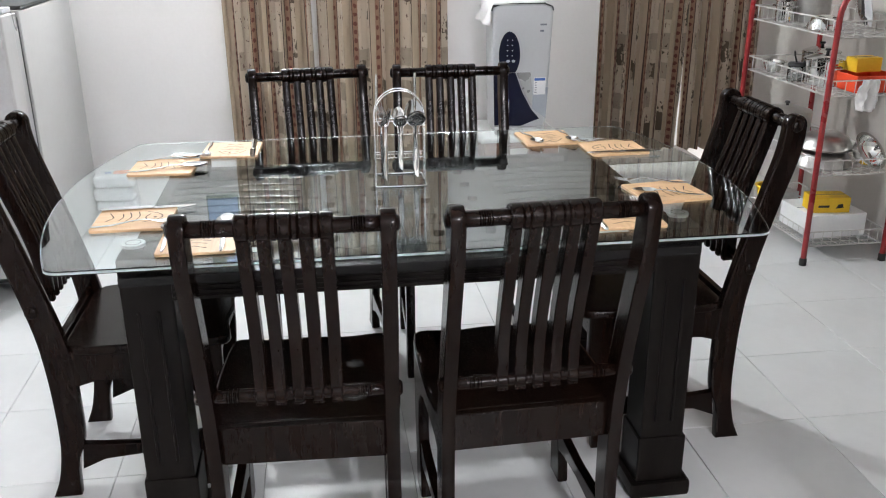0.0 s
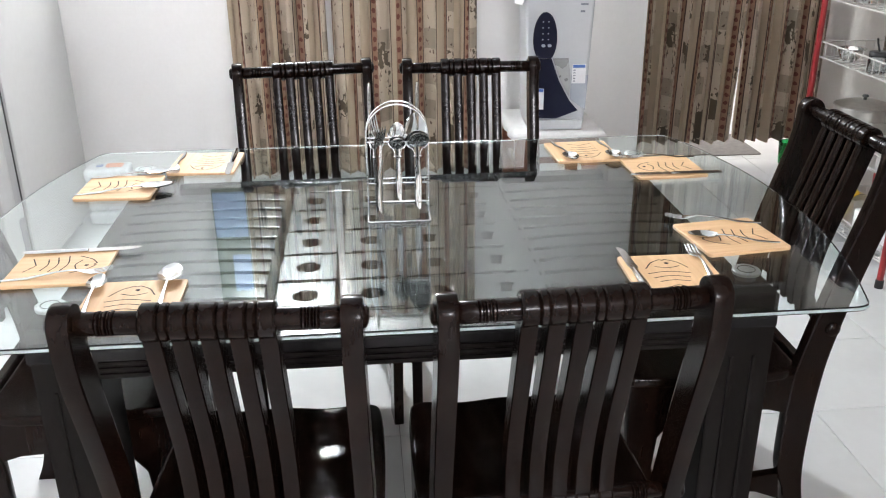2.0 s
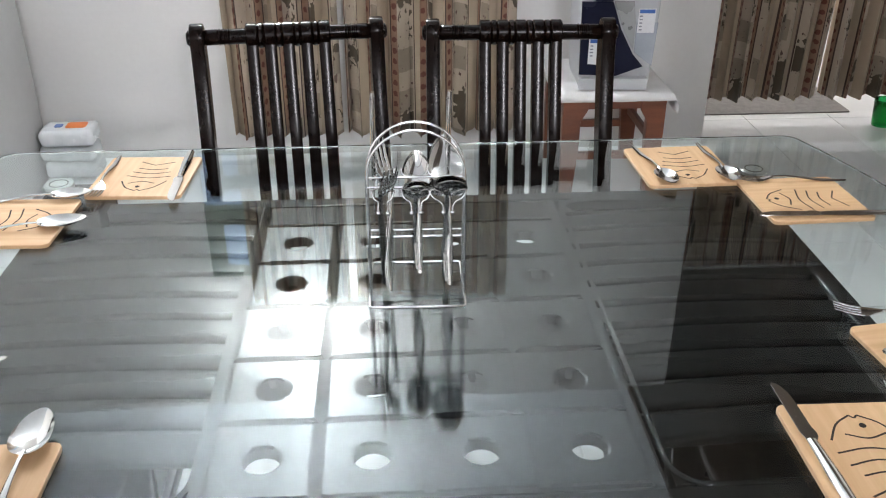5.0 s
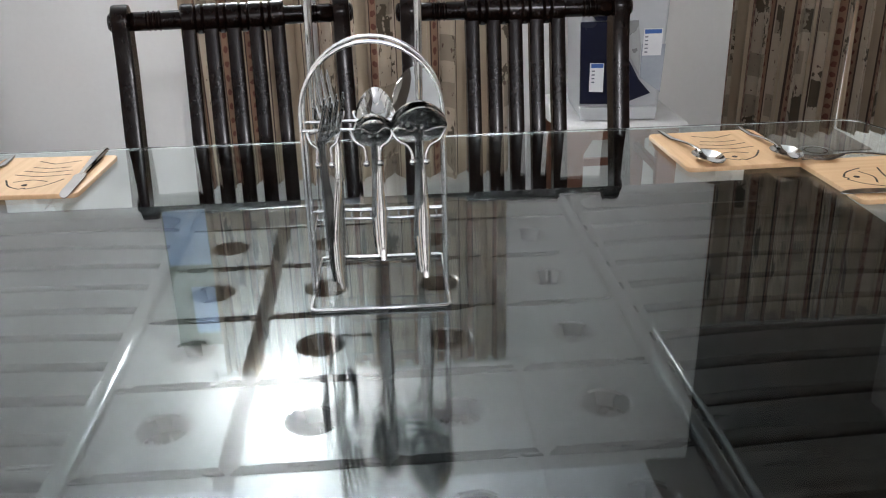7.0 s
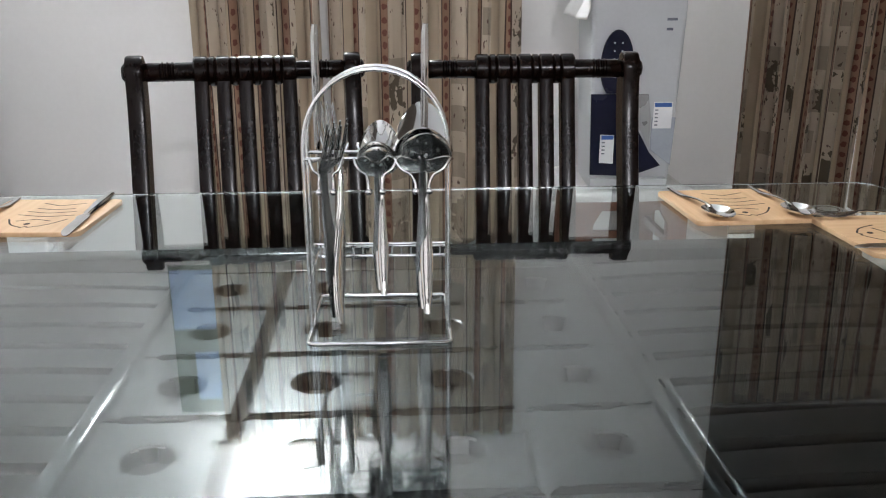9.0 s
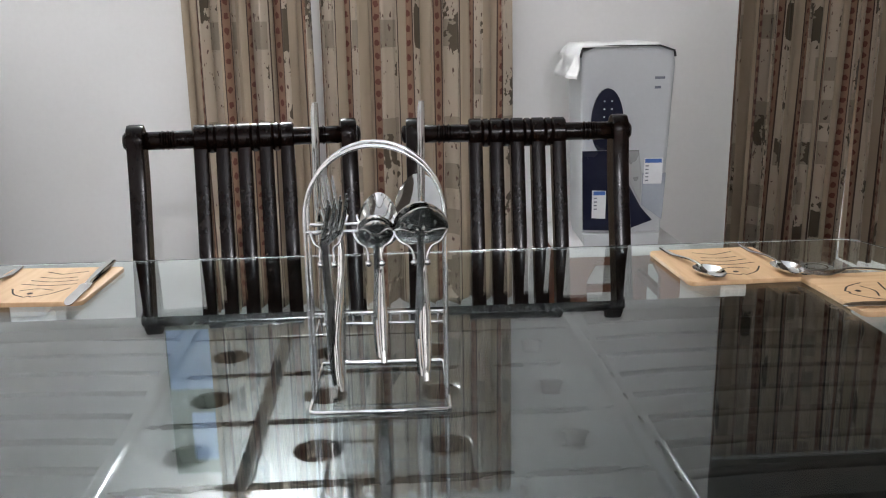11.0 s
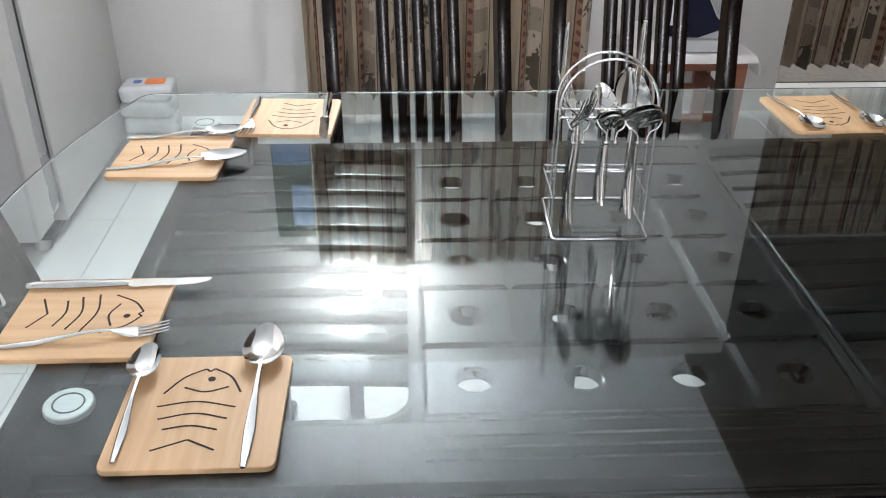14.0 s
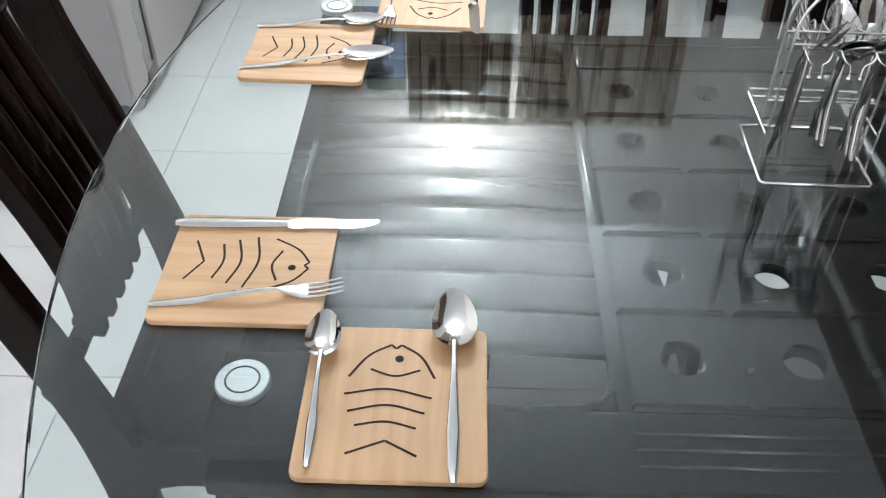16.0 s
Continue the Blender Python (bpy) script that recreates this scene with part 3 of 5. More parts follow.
def dining_chair():
    chair = thing("dining_chair", "dark-stained wooden dining chair with five curved back slats and turned rails", "chair", group="chairs round the table")
    post = [(p.x, p.y) for p in smooth_line([(y, z, 0) for y, z in POST_BACK], 4)]
    cap = [(RAIL_TOP[0] + 0.030 * math.cos(a), RAIL_TOP[1] + 0.030 * math.sin(a)) for a in np.linspace(radians(190), radians(-10), 14)]
    front = [(p.x, p.y) for p in smooth_line([(y, z, 0) for y, z in POST_FRONT], 4)]
    outline = post[:-1] + cap + front[1:]
    post_mesh = mesh_of("back_post", plate(outline, -0.015, 0.015, 0.005, 2, SIDEWAYS), WOOD, 50)
    side = [(0.06, 0.425), (0.06, 0.345), (0.075, 0.325), (0.12, 0.338), (0.20, 0.342), (0.30, 0.338), (0.345, 0.32), (0.375, 0.28), (0.382, 0.20), (0.372, 0.15), (0.36, 0.10), (0.35, 0.0), (0.425, 0.0), (0.43, 0.10), (0.442, 0.20), (0.448, 0.30), (0.450, 0.425)]
    side_mesh = mesh_of("side_frame", plate(side, -0.014, 0.014, 0.004, 2, SIDEWAYS), WOOD, 50)
    low = [(0.068, 0.155), (0.12, 0.150), (0.22, 0.146), (0.32, 0.152), (0.376, 0.165), (0.368, 0.090), (0.33, 0.104), (0.22, 0.112), (0.12, 0.104), (0.058, 0.078)]
    low_mesh = mesh_of("stretcher", plate(low, -0.012, 0.012, 0.004, 2, SIDEWAYS), WOOD, 50)
    knob = lathe(bmesh.new(), ((0, 0), (0.016, 0), (0.0165, 0.004), (0.012, 0.008), (0.0, 0.009)), ALONG_X, 16)
    knob_mesh = mesh_of("knob", knob, WOOD, 40)
    for s in (-1, 1):
        x = s * 0.190
        for name, me, gap in (("back_post", post_mesh, 0.0), ("side_frame", side_mesh, 0.001), ("stretcher", low_mesh, 0.002)):
            o = new(name, me)
            o.parent = chair
            o.location = (x - s * gap, 0, 0)
        for y, z in (RAIL_TOP, RAIL_LOW):
            o = new("knob", knob_mesh)
            o.parent = chair
            o.matrix_basis = Matrix.Translation((x + s * 0.0145, y, z)) @ (pose(0, 0, 0) if s > 0 else pose(0, 0, 0, 0, 180, 0))
    for name, (y, z), r in (("top_rail", RAIL_TOP, 0.0165), ("lower_rail", RAIL_LOW, 0.0145)):
        bm = turned_bar(0.176, r, 0.135)
        bm.transform(Matrix.Translation((0, y, z)))
        part(name, bm, WOOD, chair)
    # slats follow the posts' bend; their heads wrap the rails
    path = smooth_line([(0, -0.078, 0.925), (0, -0.050, 0.83), (0, -0.016, 0.72), (0, 0.003, 0.63), (0, 0.006, 0.56), (0, 0.004, 0.522)], 6)
    outline = []
    back = []
    for i, p in enumerate(path):
        q = path[min(i + 1, len(path) - 1)] - path[max(i - 1, 0)]
        nrm = Vector((0, -q.z, q.y)).normalized()
        outline.append((p.y + nrm.y * 0.019, p.z + nrm.z * 0.019))
        back.append((p.y - nrm.y * 0.017, p.z - nrm.z * 0.017))
    strip = plate(outline + back[::-1], -0.0126, 0.0126, 0.004, 2, SIDEWAYS)
    slat = mesh_of("slat", strip, WOOD, 50)
    head = mesh_of("slat_head", bar_piece(-0.0126, 0.0126, 0.0268, 0, 0, 0.003), WOOD, 40)
    foot = mesh_of("slat_foot", bar_piece(-0.0125, 0.0125, 0.0205, 0, 0, 0.004), WOOD, 40)
    spacer = mesh_of("spacer", bar_piece(-0.0066, 0.0066, 0.0263, 0, 0, 0.003), WOOD, 40)
    for k in range(5):
        x = (k - 2) * 0.0385
        o = new("slat", slat)
        o.parent, o.location = chair, (x, 0, 0)
        for me, (y, z) in ((head, RAIL_TOP), (foot, RAIL_LOW)):
            h = new(me.name, me)
            h.parent, h.location = o, (0, y, z)
        if k < 4:
            h = new("spacer", spacer)
            h.parent, h.location = chair, (x + 0.01925, *RAIL_TOP)
    seat = [(p.x, p.y) for p in smooth_line([(-0.170, 0.055, 0), (-0.208, 0.10, 0), (-0.214, 0.25, 0), (-0.206, 0.42, 0), (-0.183, 0.472, 0), (-0.09, 0.462, 0), (0, 0.470, 0), (0.09, 0.462, 0), (0.183, 0.472, 0), (0.206, 0.42, 0), (0.214, 0.25, 0), (0.208, 0.10, 0), (0.170, 0.055, 0)], 4)]
    part("seat", plate(seat, 0.416, 0.442, 0.009, 3), WOOD, chair)
    part("rear_rail", block(-0.1755, 0.1755, 0.030, 0.052, 0.355, 0.447, 0.004), WOOD, chair)
    part("front_rail", block(-0.1755, 0.1755, 0.415, 0.437, 0.345, 0.423, 0.004), WOOD, chair)
    return chair


first = dining_chair()
first.matrix_basis = pose(0.238, 3.228, 0, 0, 0, 186.0)
for x, y, turn, tall in ((0.728, 3.214, 178.0, 1.0), (-0.470, 2.490, -90, 1.0), (1.420, 2.500, 90, 0.995), (0.194, 1.803, -2.5, 0.985), (0.694, 1.797, 2.0, 0.985)):
    copy_thing(first, pose(x, y, 0, 0, 0, turn) @ Matrix.Diagonal((1, 1, tall, 1)))


# ---- place mats and cutlery ----
MAT_T = 0.007
MAT_Z = GLASS_TOP + MAT_T


def ribbon(bm, points, width, z):
    pts = smooth_line([(x, y, 0) for x, y in points], 8) if len(points) > 2 else [Vector((x, y, 0)) for x, y in points]
    left, right = [], []
    for i, p in enumerate(pts):
        d = (pts[min(i + 1, len(pts) - 1)] - pts[max(i - 1, 0)]).normalized()
        s = Vector((-d.y, d.x, 0)) * width / 2
        left.append(bm.verts.new((p.x + s.x, p.y + s.y, z)))
        right.append(bm.verts.new((p.x - s.x, p.y - s.y, z)))
    for i in range(len(pts) - 1):
        bm.faces.new((left[i], left[i + 1], right[i + 1], right[i]))


FISH = (((-0.041, 0.032), (-0.024, 0.059), (-0.003, 0.074)), ((-0.003, 0.074), (0.002, 0.069)), ((0.002, 0.069), (0.007, 0.074)), ((0.007, 0.074), (0.027, 0.059), (0.041, 0.032)),
        ((-0.021, 0.042), (0.003, 0.034), (0.027, 0.042)), ((-0.043, 0.011), (-0.003, 0.018), (0.039, 0.008)), ((-0.038, -0.009), (-0.002, -0.001), (0.033, -0.010)),
        ((-0.030, -0.025), (-0.002, -0.020), (0.026, -0.027)), ((-0.035, -0.056), (-0.001, -0.041)), ((-0.001, -0.041), (0.028, -0.057)))


def place_mat():
    mat = thing("place_mat", "square beech board mat with an engraved fish, on the glass", "mat", group="mats on the table")
    part("board", plate(round_rect(0.172, 0.180, 0.010), 0.0, MAT_T, 0.0015, 2), BEECH, mat)
    for line in FISH:
        bm = bmesh.new()
        ribbon(bm, [(x - 0.0045, y - 0.0075) for x, y in line], 0.0026, MAT_T + 0.0003)
        part("engraved_line", bm, ENGRAVED, mat, smooth=None)
    eye = bmesh.new()
    lathe(eye, ((0, 0), (0.0042, 0), (0.0042, 0.0003), (0, 0.0003)), Matrix.Translation((0.0015, 0.0485, MAT_T)), 16)
    part("engraved_eye", eye, ENGRAVED, mat)
    return mat


mat0 = place_mat()
mat0.matrix_basis = pose(-0.018, 2.101, GLASS_TOP, 0, 0, 0)
for x, y, a in ((0.972, 2.114, -1), (-0.190, 2.278, -90), (-0.192, 2.757, -92), (-0.012, 2.934, 177), (0.992, 2.925, 182), (1.165, 2.765, 92), (1.152, 2.288, 97)):
    copy_thing(mat0, pose(x, y, GLASS_TOP, 0, 0, a))


def swept_strip(stations):
    """A slim bar along y from stations of (y, half width, z of its middle, half thickness)."""
    bm = bmesh.new()
    rings = []
    for y, w, z, t in stations:
        rings.append([bm.verts.new((w * math.cos(a), y, z + t * math.sin(a))) for a in np.linspace(0, 2 * math.pi, 10, endpoint=False)])
    for a, b in zip(rings, rings[1:]):
        for k in range(10):
            bm.faces.new((a[k], a[(k + 1) % 10], b[(k + 1) % 10], b[k]))
    bm.faces.new(rings[0])
    bm.faces.new(rings[-1][::-1])
    return bm


def join(bm, other):
    me = bpy.data.meshes.new("tmp")
    other.to_mesh(me)
    other.free()
    bm.from_mesh(me)
    bpy.data.meshes.remove(me)
    return bm


def handle_stations(length, grip, neck):
    """Handle from its end at y = 0 up to the neck at y = length."""
    rows = ((0.0, 0.40, 0.0035), (0.012, 0.58, 0.003), (0.12, 0.78, 0.0026), (0.34, 1.0, 0.0032), (0.50, 0.8, 0.0062), (0.70, 0.55, 0.0095), (0.88, 0.42, 0.0105), (1.0, 0.40, 0.0090))
    return [(f * length, max(neck, w * grip), z, 0.0016) for f, w, z in rows]


def bowl(y0, length, width, depth, z, flip=1):
    """An oval spoon bowl with thickness, from y0 on."""
    bm = bmesh.new()
    n, rings_n = 24, 7
    for shift in (0.0, -0.0011):
        grid = []
        for i in range(rings_n + 1):
            f = i / rings_n
            ring = []
            for k in range(n):
                a = 2 * math.pi * k / n
                c, s = math.cos(a), math.sin(a)
                taper = 1 - 0.22 * s
                x = f * width / 2 * c * taper
                y = y0 + length / 2 + f * length / 2 * s
                ring.append((x, y, z - flip * (depth * (1 - f ** 2.2)) + shift))
            grid.append([bm.verts.new(p) for p in ring] if i else [bm.verts.new(ring[0])])
        for i in range(rings_n):
            for k in range(n):
                j = (k + 1) % n
                if i == 0:
                    bm.faces.new((grid[0][0], grid[1][k], grid[1][j]))
                else:
                    bm.faces.new((grid[i][k], grid[i][j], grid[i + 1][j], grid[i + 1][k]))
        if shift == 0.0:
            rim = grid[-1]
        else:
            for k in range(n):
                bm.faces.new((rim[k], rim[(k + 1) % n], grid[-1][(k + 1) % n], grid[-1][k]))
    return bm


def crank(bm, h, z, angle):
    """Bends a head back about the neck."""
    if angle:
        bm.transform(Matrix.Translation((0, h, z)) @ Matrix.Rotation(radians(-angle), 4, "X") @ Matrix.Translation((0, -h, -z)))
    return bm


def spoon_mesh(length, bowl_l, bowl_w, grip, bend=0.0):
    h = length - bowl_l
    return (mesh_of("handle", swept_strip(handle_stations(h + 0.006, grip, 0.0027)), STEEL, 60), mesh_of("bowl", crank(bowl(h - 0.002, bowl_l, bowl_w, 0.0085, 0.0105), h, 0.0105, bend), STEEL, 60))


def fork_mesh(length, grip, bend=0.0):
    h = length - 0.062
    out = [mesh_of("handle", swept_strip(handle_stations(h, grip, 0.0028)), STEEL, 60)]
    out.append(mesh_of("head", crank(swept_strip([(h - 0.003, 0.0035, 0.009, 0.0014), (h + 0.008, 0.0085, 0.0065, 0.0013), (h + 0.018, 0.0115, 0.0045, 0.0012), (h + 0.026, 0.0120, 0.004, 0.0011)]), h, 0.009, bend), STEEL, 60))
    for k in range(4):
        t = swept_strip([(h + 0.022, 0.0022, 0.004, 0.0011), (h + 0.040, 0.0018, 0.0045, 0.001), (h + 0.062, 0.0009, 0.0085, 0.0007)])
        bmesh.ops.translate(t, verts=t.verts, vec=((k - 1.5) * 0.0066, 0, 0))
        out.append(mesh_of("tine", crank(t, h, 0.009, bend), STEEL, 60))
    return out


def knife_mesh(length):
    h = length * 0.55
    grip = swept_strip([(0, 0.005, 0.004, 0.0028), (0.01, 0.0075, 0.0045, 0.0038), (h * 0.5, 0.0085, 0.0045, 0.004), (h - 0.01, 0.0062, 0.0042, 0.0034), (h, 0.0055, 0.004, 0.0026)])
    blade = [(-0.0052, h - 0.004), (0.0052, h - 0.004), (0.0100, h + 0.004), (0.0108, h + 0.012), (0.0088, h + 0.020), (0.0088, length * 0.84)]
    blade += [(0.0088 - 0.0150 * (1 - math.cos(a)), length * 0.84 + length * 0.16 * math.sin(a)) for a in np.linspace(0.25, math.pi / 2, 7)]
    blade += [(-0.0078, length * 0.975), (-0.0080, h + 0.014), (-0.0066, h + 0.004)]
    return (mesh_of("handle", grip, STEEL, 50), mesh_of("blade", plate(blade, 0.0032, 0.0046, 0.0004, 1), STEEL, 50))


def cutlery(name, meshes, m, label, group):
    ob = thing(name, label, name, m, group)
    for me in meshes:
        o = new(me.name.split(".")[0], me)
        o.parent = ob
    return ob


TABLESPOON, TEASPOON = spoon_mesh(0.228, 0.078, 0.045, 0.0062), spoon_mesh(0.184, 0.062, 0.035, 0.0050)
DESSERT = spoon_mesh(0.200, 0.068, 0.040, 0.0057)
HUNG_SPOON, HUNG_TEA, HUNG_FORK = spoon_mesh(0.224, 0.076, 0.050, 0.0064, 38), spoon_mesh(0.180, 0.057, 0.038, 0.0054, 38), fork_mesh(0.219, 0.0066, 26)
FORK, KNIFE = fork_mesh(0.200, 0.0058), knife_mesh(0.232)


def lay(name, me, label, end, tip, z=MAT_Z, tilt=0.0, roll=0.0):
    """Lays a piece of cutlery from its handle's end towards its tip."""
    d = Vector((tip[0] - end[0], tip[1] - end[1]))
    m = Matrix.Translation((*end, z - 0.0012)) @ Matrix.Rotation(math.atan2(-d.x, d.y), 4, "Z") @ Matrix.Rotation(radians(tilt), 4, "X") @ Matrix.Rotation(radians(roll), 4, "Y")
    return cutlery(name, me, m, label, "cutlery on the mats")


SPOON_L = "polished stainless steel tablespoon resting on a mat"
TEA_L = "small polished steel teaspoon resting on a mat"
FORK_L = "polished steel four-tined fork resting on a mat"
KNIFE_L = "polished steel table knife resting on a mat"
lay("spoon", TABLESPOON, SPOON_L, (0.038, 2.009), (0.035, 2.25), tilt=1.5)
lay("spoon", TEASPOON, TEA_L, (-0.089, 2.020), (-0.093, 2.21), tilt=1.5)
lay("knife", KNIFE, KNIFE_L, (-0.284, 2.345), (-0.05, 2.351))
lay("fork", FORK, FORK_L, (-0.280, 2.214), (-0.07, 2.247))
lay("spoon", DESSERT, SPOON_L, (-0.283, 2.828), (-0.11, 2.850))
lay("spoon", TABLESPOON, SPOON_L, (-0.285, 2.700), (-0.08, 2.745))
lay("fork", FORK, FORK_L, (-0.082, 3.030), (-0.080, 2.84))
lay("knife", KNIFE, KNIFE_L, (0.052, 3.046), (0.056, 2.82))
lay("knife", KNIFE, KNIFE_L, (0.903, 2.012), (0.904, 2.24))
lay("fork", FORK, FORK_L, (1.033, 2.034), (1.047, 2.27))
lay("fork", FORK, FORK_L, (1.242, 2.345), (1.055, 2.405))
lay("spoon", TEASPOON, TEA_L, (1.235, 2.235), (1.085, 2.285))
lay("fork", FORK, FORK_L, (1.272, 2.832), (1.08, 2.846))
lay("knife", KNIFE, KNIFE_L, (1.292, 2.692), (1.078, 2.702))
lay("spoon", DESSERT, SPOON_L, (0.925, 3.020), (0.948, 2.85))
lay("spoon", DESSERT, SPOON_L, (1.057, 3.026), (1.064, 2.85))


# ---- cutlery rack ----
def cutlery_rack():
    rack = thing("cutlery_rack", "chromed wire cutlery rack with two hoops on the glass", "rack")
    z0, w, r = GLASS_TOP + 0.0022, 0.0675, 0.0022
    bm = bmesh.new()
    pts = [(x, y, z0) for x, y in ((-w + 0.004, 0), (w - 0.004, 0), (w, 0.004), (w, 0.126), (w - 0.004, 0.130), (-w + 0.004, 0.130), (-w, 0.126), (-w, 0.004))]
    tube(bm, pts, r, 8, True)
    part("base_frame", bm, CHROME, rack)
    for y in (0.030, 0.062):
        bm = bmesh.new()
        hoop = [(-w + 0.001, y, z0), (-w + 0.001, y, z0 + 0.08), (-w + 0.001, y, z0 + 0.165)]
        hoop += [(-(w - 0.001) * math.cos(a), y, z0 + 0.185 + 0.068 * math.sin(a)) for a in np.linspace(0, math.pi, 21)]
        hoop += [(w - 0.001, y, z0 + 0.165), (w - 0.001, y, z0 + 0.08), (w - 0.001, y, z0)]
        tube(bm, hoop, r * 0.9, 8)
        part("hoop", bm, CHROME, rack)
    for y, z, rr in ((0.030, 0.172, 0.0018), (0.062, 0.172, 0.0018), (0.128, 0.057, 0.0016), (0.128, 0.046, 0.0016), (0.062, 0.080, 0.0014)):
        bm = bmesh.new()
        tube(bm, [(-w, y, z0 + z), (w, y, z0 + z)], rr, 8)
        part("cross_wire", bm, CHROME, rack)
    for x in (-w, w):
        bm = bmesh.new()
        tube(bm, [(x, 0.128, z0 + 0.0515), (x, 0.062, z0 + 0.0515), (x, 0.030, z0 + 0.0515)], 0.0014, 6)
        part("side_wire", bm, CHROME, rack)
    for k in range(13):
        x = -w + 0.006 + k * (2 * w - 0.012) / 12
        bm = bmesh.new()
        tube(bm, [(x, 0.128, z0 + 0.044), (x, 0.128, z0 + 0.059)], 0.0011, 6)
        part("short_wire", bm, CHROME, rack)
    for x, wide in ((-0.044, 0.014), (0.0, 0.0185), (0.042, 0.0235)):
        for y, d in ((0.030, -1), (0.062, 1)):
            for o in (-1, 1):
                # from the cross wire forward, up round the head's flank and down to a ball under the neck
                line = [(x + o * wide * 0.55, y, z0 + 0.172), (x + o * wide * 0.95, y + d * 0.010, z0 + 0.172), (x + o * wide * 1.05, y + d * 0.022, z0 + 0.176), (x + o * wide * 0.80, y + d * 0.028, z0 + 0.168), (x + o * wide * 0.45, y + d * 0.028, z0 + 0.163), (x + o * 0.0065, y + d * 0.029, z0 + 0.155), (x + o * 0.0062, y + d * 0.030, z0 + 0.148)]
                bm = bmesh.new()
                tube(bm, smooth_line(line, 4), 0.0014, 6)
                lathe(bm, ((0, -0.0034), (0.0024, -0.0024), (0.0034, 0), (0.0024, 0.0024), (0, 0.0034)), Matrix.Translation(line[-1]), 10)
                part("hook", bm, CHROME, rack)
    rack.matrix_basis = pose(0.4745, 2.4555, 0, 0, 0, -1.2)
    return rack


cutlery_rack()


def hang(name, me, label, x, y, z_end, lean, turn, roll=0.0):
    m = Matrix.Translation((x, y, z_end)) @ Matrix.Rotation(radians(turn), 4, "Z") @ Matrix.Rotation(radians(90 + lean), 4, "X") @ Matrix.Rotation(radians(roll), 4, "Y")
    return cutlery(name, me, m, label, "cutlery in the rack")


RACK_L = "polished steel {} hanging head up in the wire rack"
for name, me, kind_, x, z_end in (("fork", HUNG_FORK, "fork", 0.4305, 0.7785), ("spoon", HUNG_TEA, "teaspoon", 0.4745, 0.807), ("spoon", HUNG_SPOON, "tablespoon", 0.5165, 0.786)):
    # one row turns its back to the near side, the other faces it
    skew = 36 if name == "fork" else 0
    hang(name, me, RACK_L.format(kind_), x, 2.512, z_end, 13, 2, 180 + skew)
    hang(name, me, RACK_L.format(kind_), x + 0.003, 2.522, z_end + 0.003, 13, -2, 180 + skew)
    hang(name, me, RACK_L.format(kind_), x + 0.005, 2.490, z_end + 0.004, -13, 1, skew)
    hang(name, me, RACK_L.format(kind_), x + 0.002, 2.499, z_end + 0.006, -13, -2, skew)
for x in (0.4245, 0.5275):
    hang("knife", KNIFE, "steel table knife standing handle up in the wire rack", x, 2.533, 1.064, 181, 89)


# ---- curtains ----
def curtain(name, x0, x1, y, z0, z1, folds, seed, label, lean0=0.0, lean1=0.0, u0=0.0):
    """A hanging cloth of soft uneven folds; lean: how far its lower edges swing sideways."""
    rng = random.Random(seed)
    bm = bmesh.new()
    uv = bm.loops.layers.uv.new("UVMap")
    nx, nz = folds * 14, 26
    phase = [rng.uniform(-0.5, 0.5) for _ in range(folds + 2)]
    amp = [rng.uniform(0.6, 1.3) for _ in range(folds + 2)]
    grid = []
    for j in range(nz + 1):
        f = j / nz
        row = []
        for i in range(nx + 1):
            s = i / nx
            q = s * folds
            k = int(min(q, folds - 1e-6))
            ph = phase[k] * (1 - (q - k)) + phase[k + 1] * (q - k)
            am = amp[k] * (1 - (q - k)) + amp[k + 1] * (q - k)
            depth = (0.020 + 0.018 * (1 - f)) * am
            sway = 0.3 * math.sin(3 * f + seed + k)
            a = 2 * math.pi * q + ph + sway
            x = x0 + (x1 - x0) * s + 0.010 * math.sin(2 * a + 1) + (1 - f) * (lean0 * (1 - s) + lean1 * s)
            yy = y + depth * math.sin(a) + 0.005 * math.sin(5 * a + 7 * f)
            zz = z0 + (z1 - z0) * f
            if j == 0:
                zz += 0.012 * math.sin(a + 1.2) + 0.006 * math.sin(0.7 * a)
            if j == nz:
                zz += 0.012 * math.sin(2 * a)
            row.append(bm.verts.new((x, yy, zz)))
        grid.append(row)
    # cloth length along the folds, at half height
    run = [0.0]
    for a, b in zip(grid[nz // 2], grid[nz // 2][1:]):
        run.append(run[-1] + (b.co - a.co).length)
    for j in range(nz):
        for i in range(nx):
            f = bm.faces.new((grid[j][i], grid[j][i + 1], grid[j + 1][i + 1], grid[j + 1][i]))
            for loop, (a, b) in zip(f.loops, ((i, j), (i + 1, j), (i + 1, j + 1), (i, j + 1))):
                loop[uv].uv = (u0 + run[a], z0 + (z1 - z0) * b / nz)
    me = bpy.data.meshes.new(name)
    bm.to_mesh(me)
    bm.free()
    me.materials.append(CURTAIN)
    for p in me.polygons:
        p.use_smooth = True
    ob = new(name, me)
    mod = ob.modifiers.new("thickness", "SOLIDIFY")
    mod.thickness = 0.0015
    return tagged(ob, label, "curtain", "striped curtains")


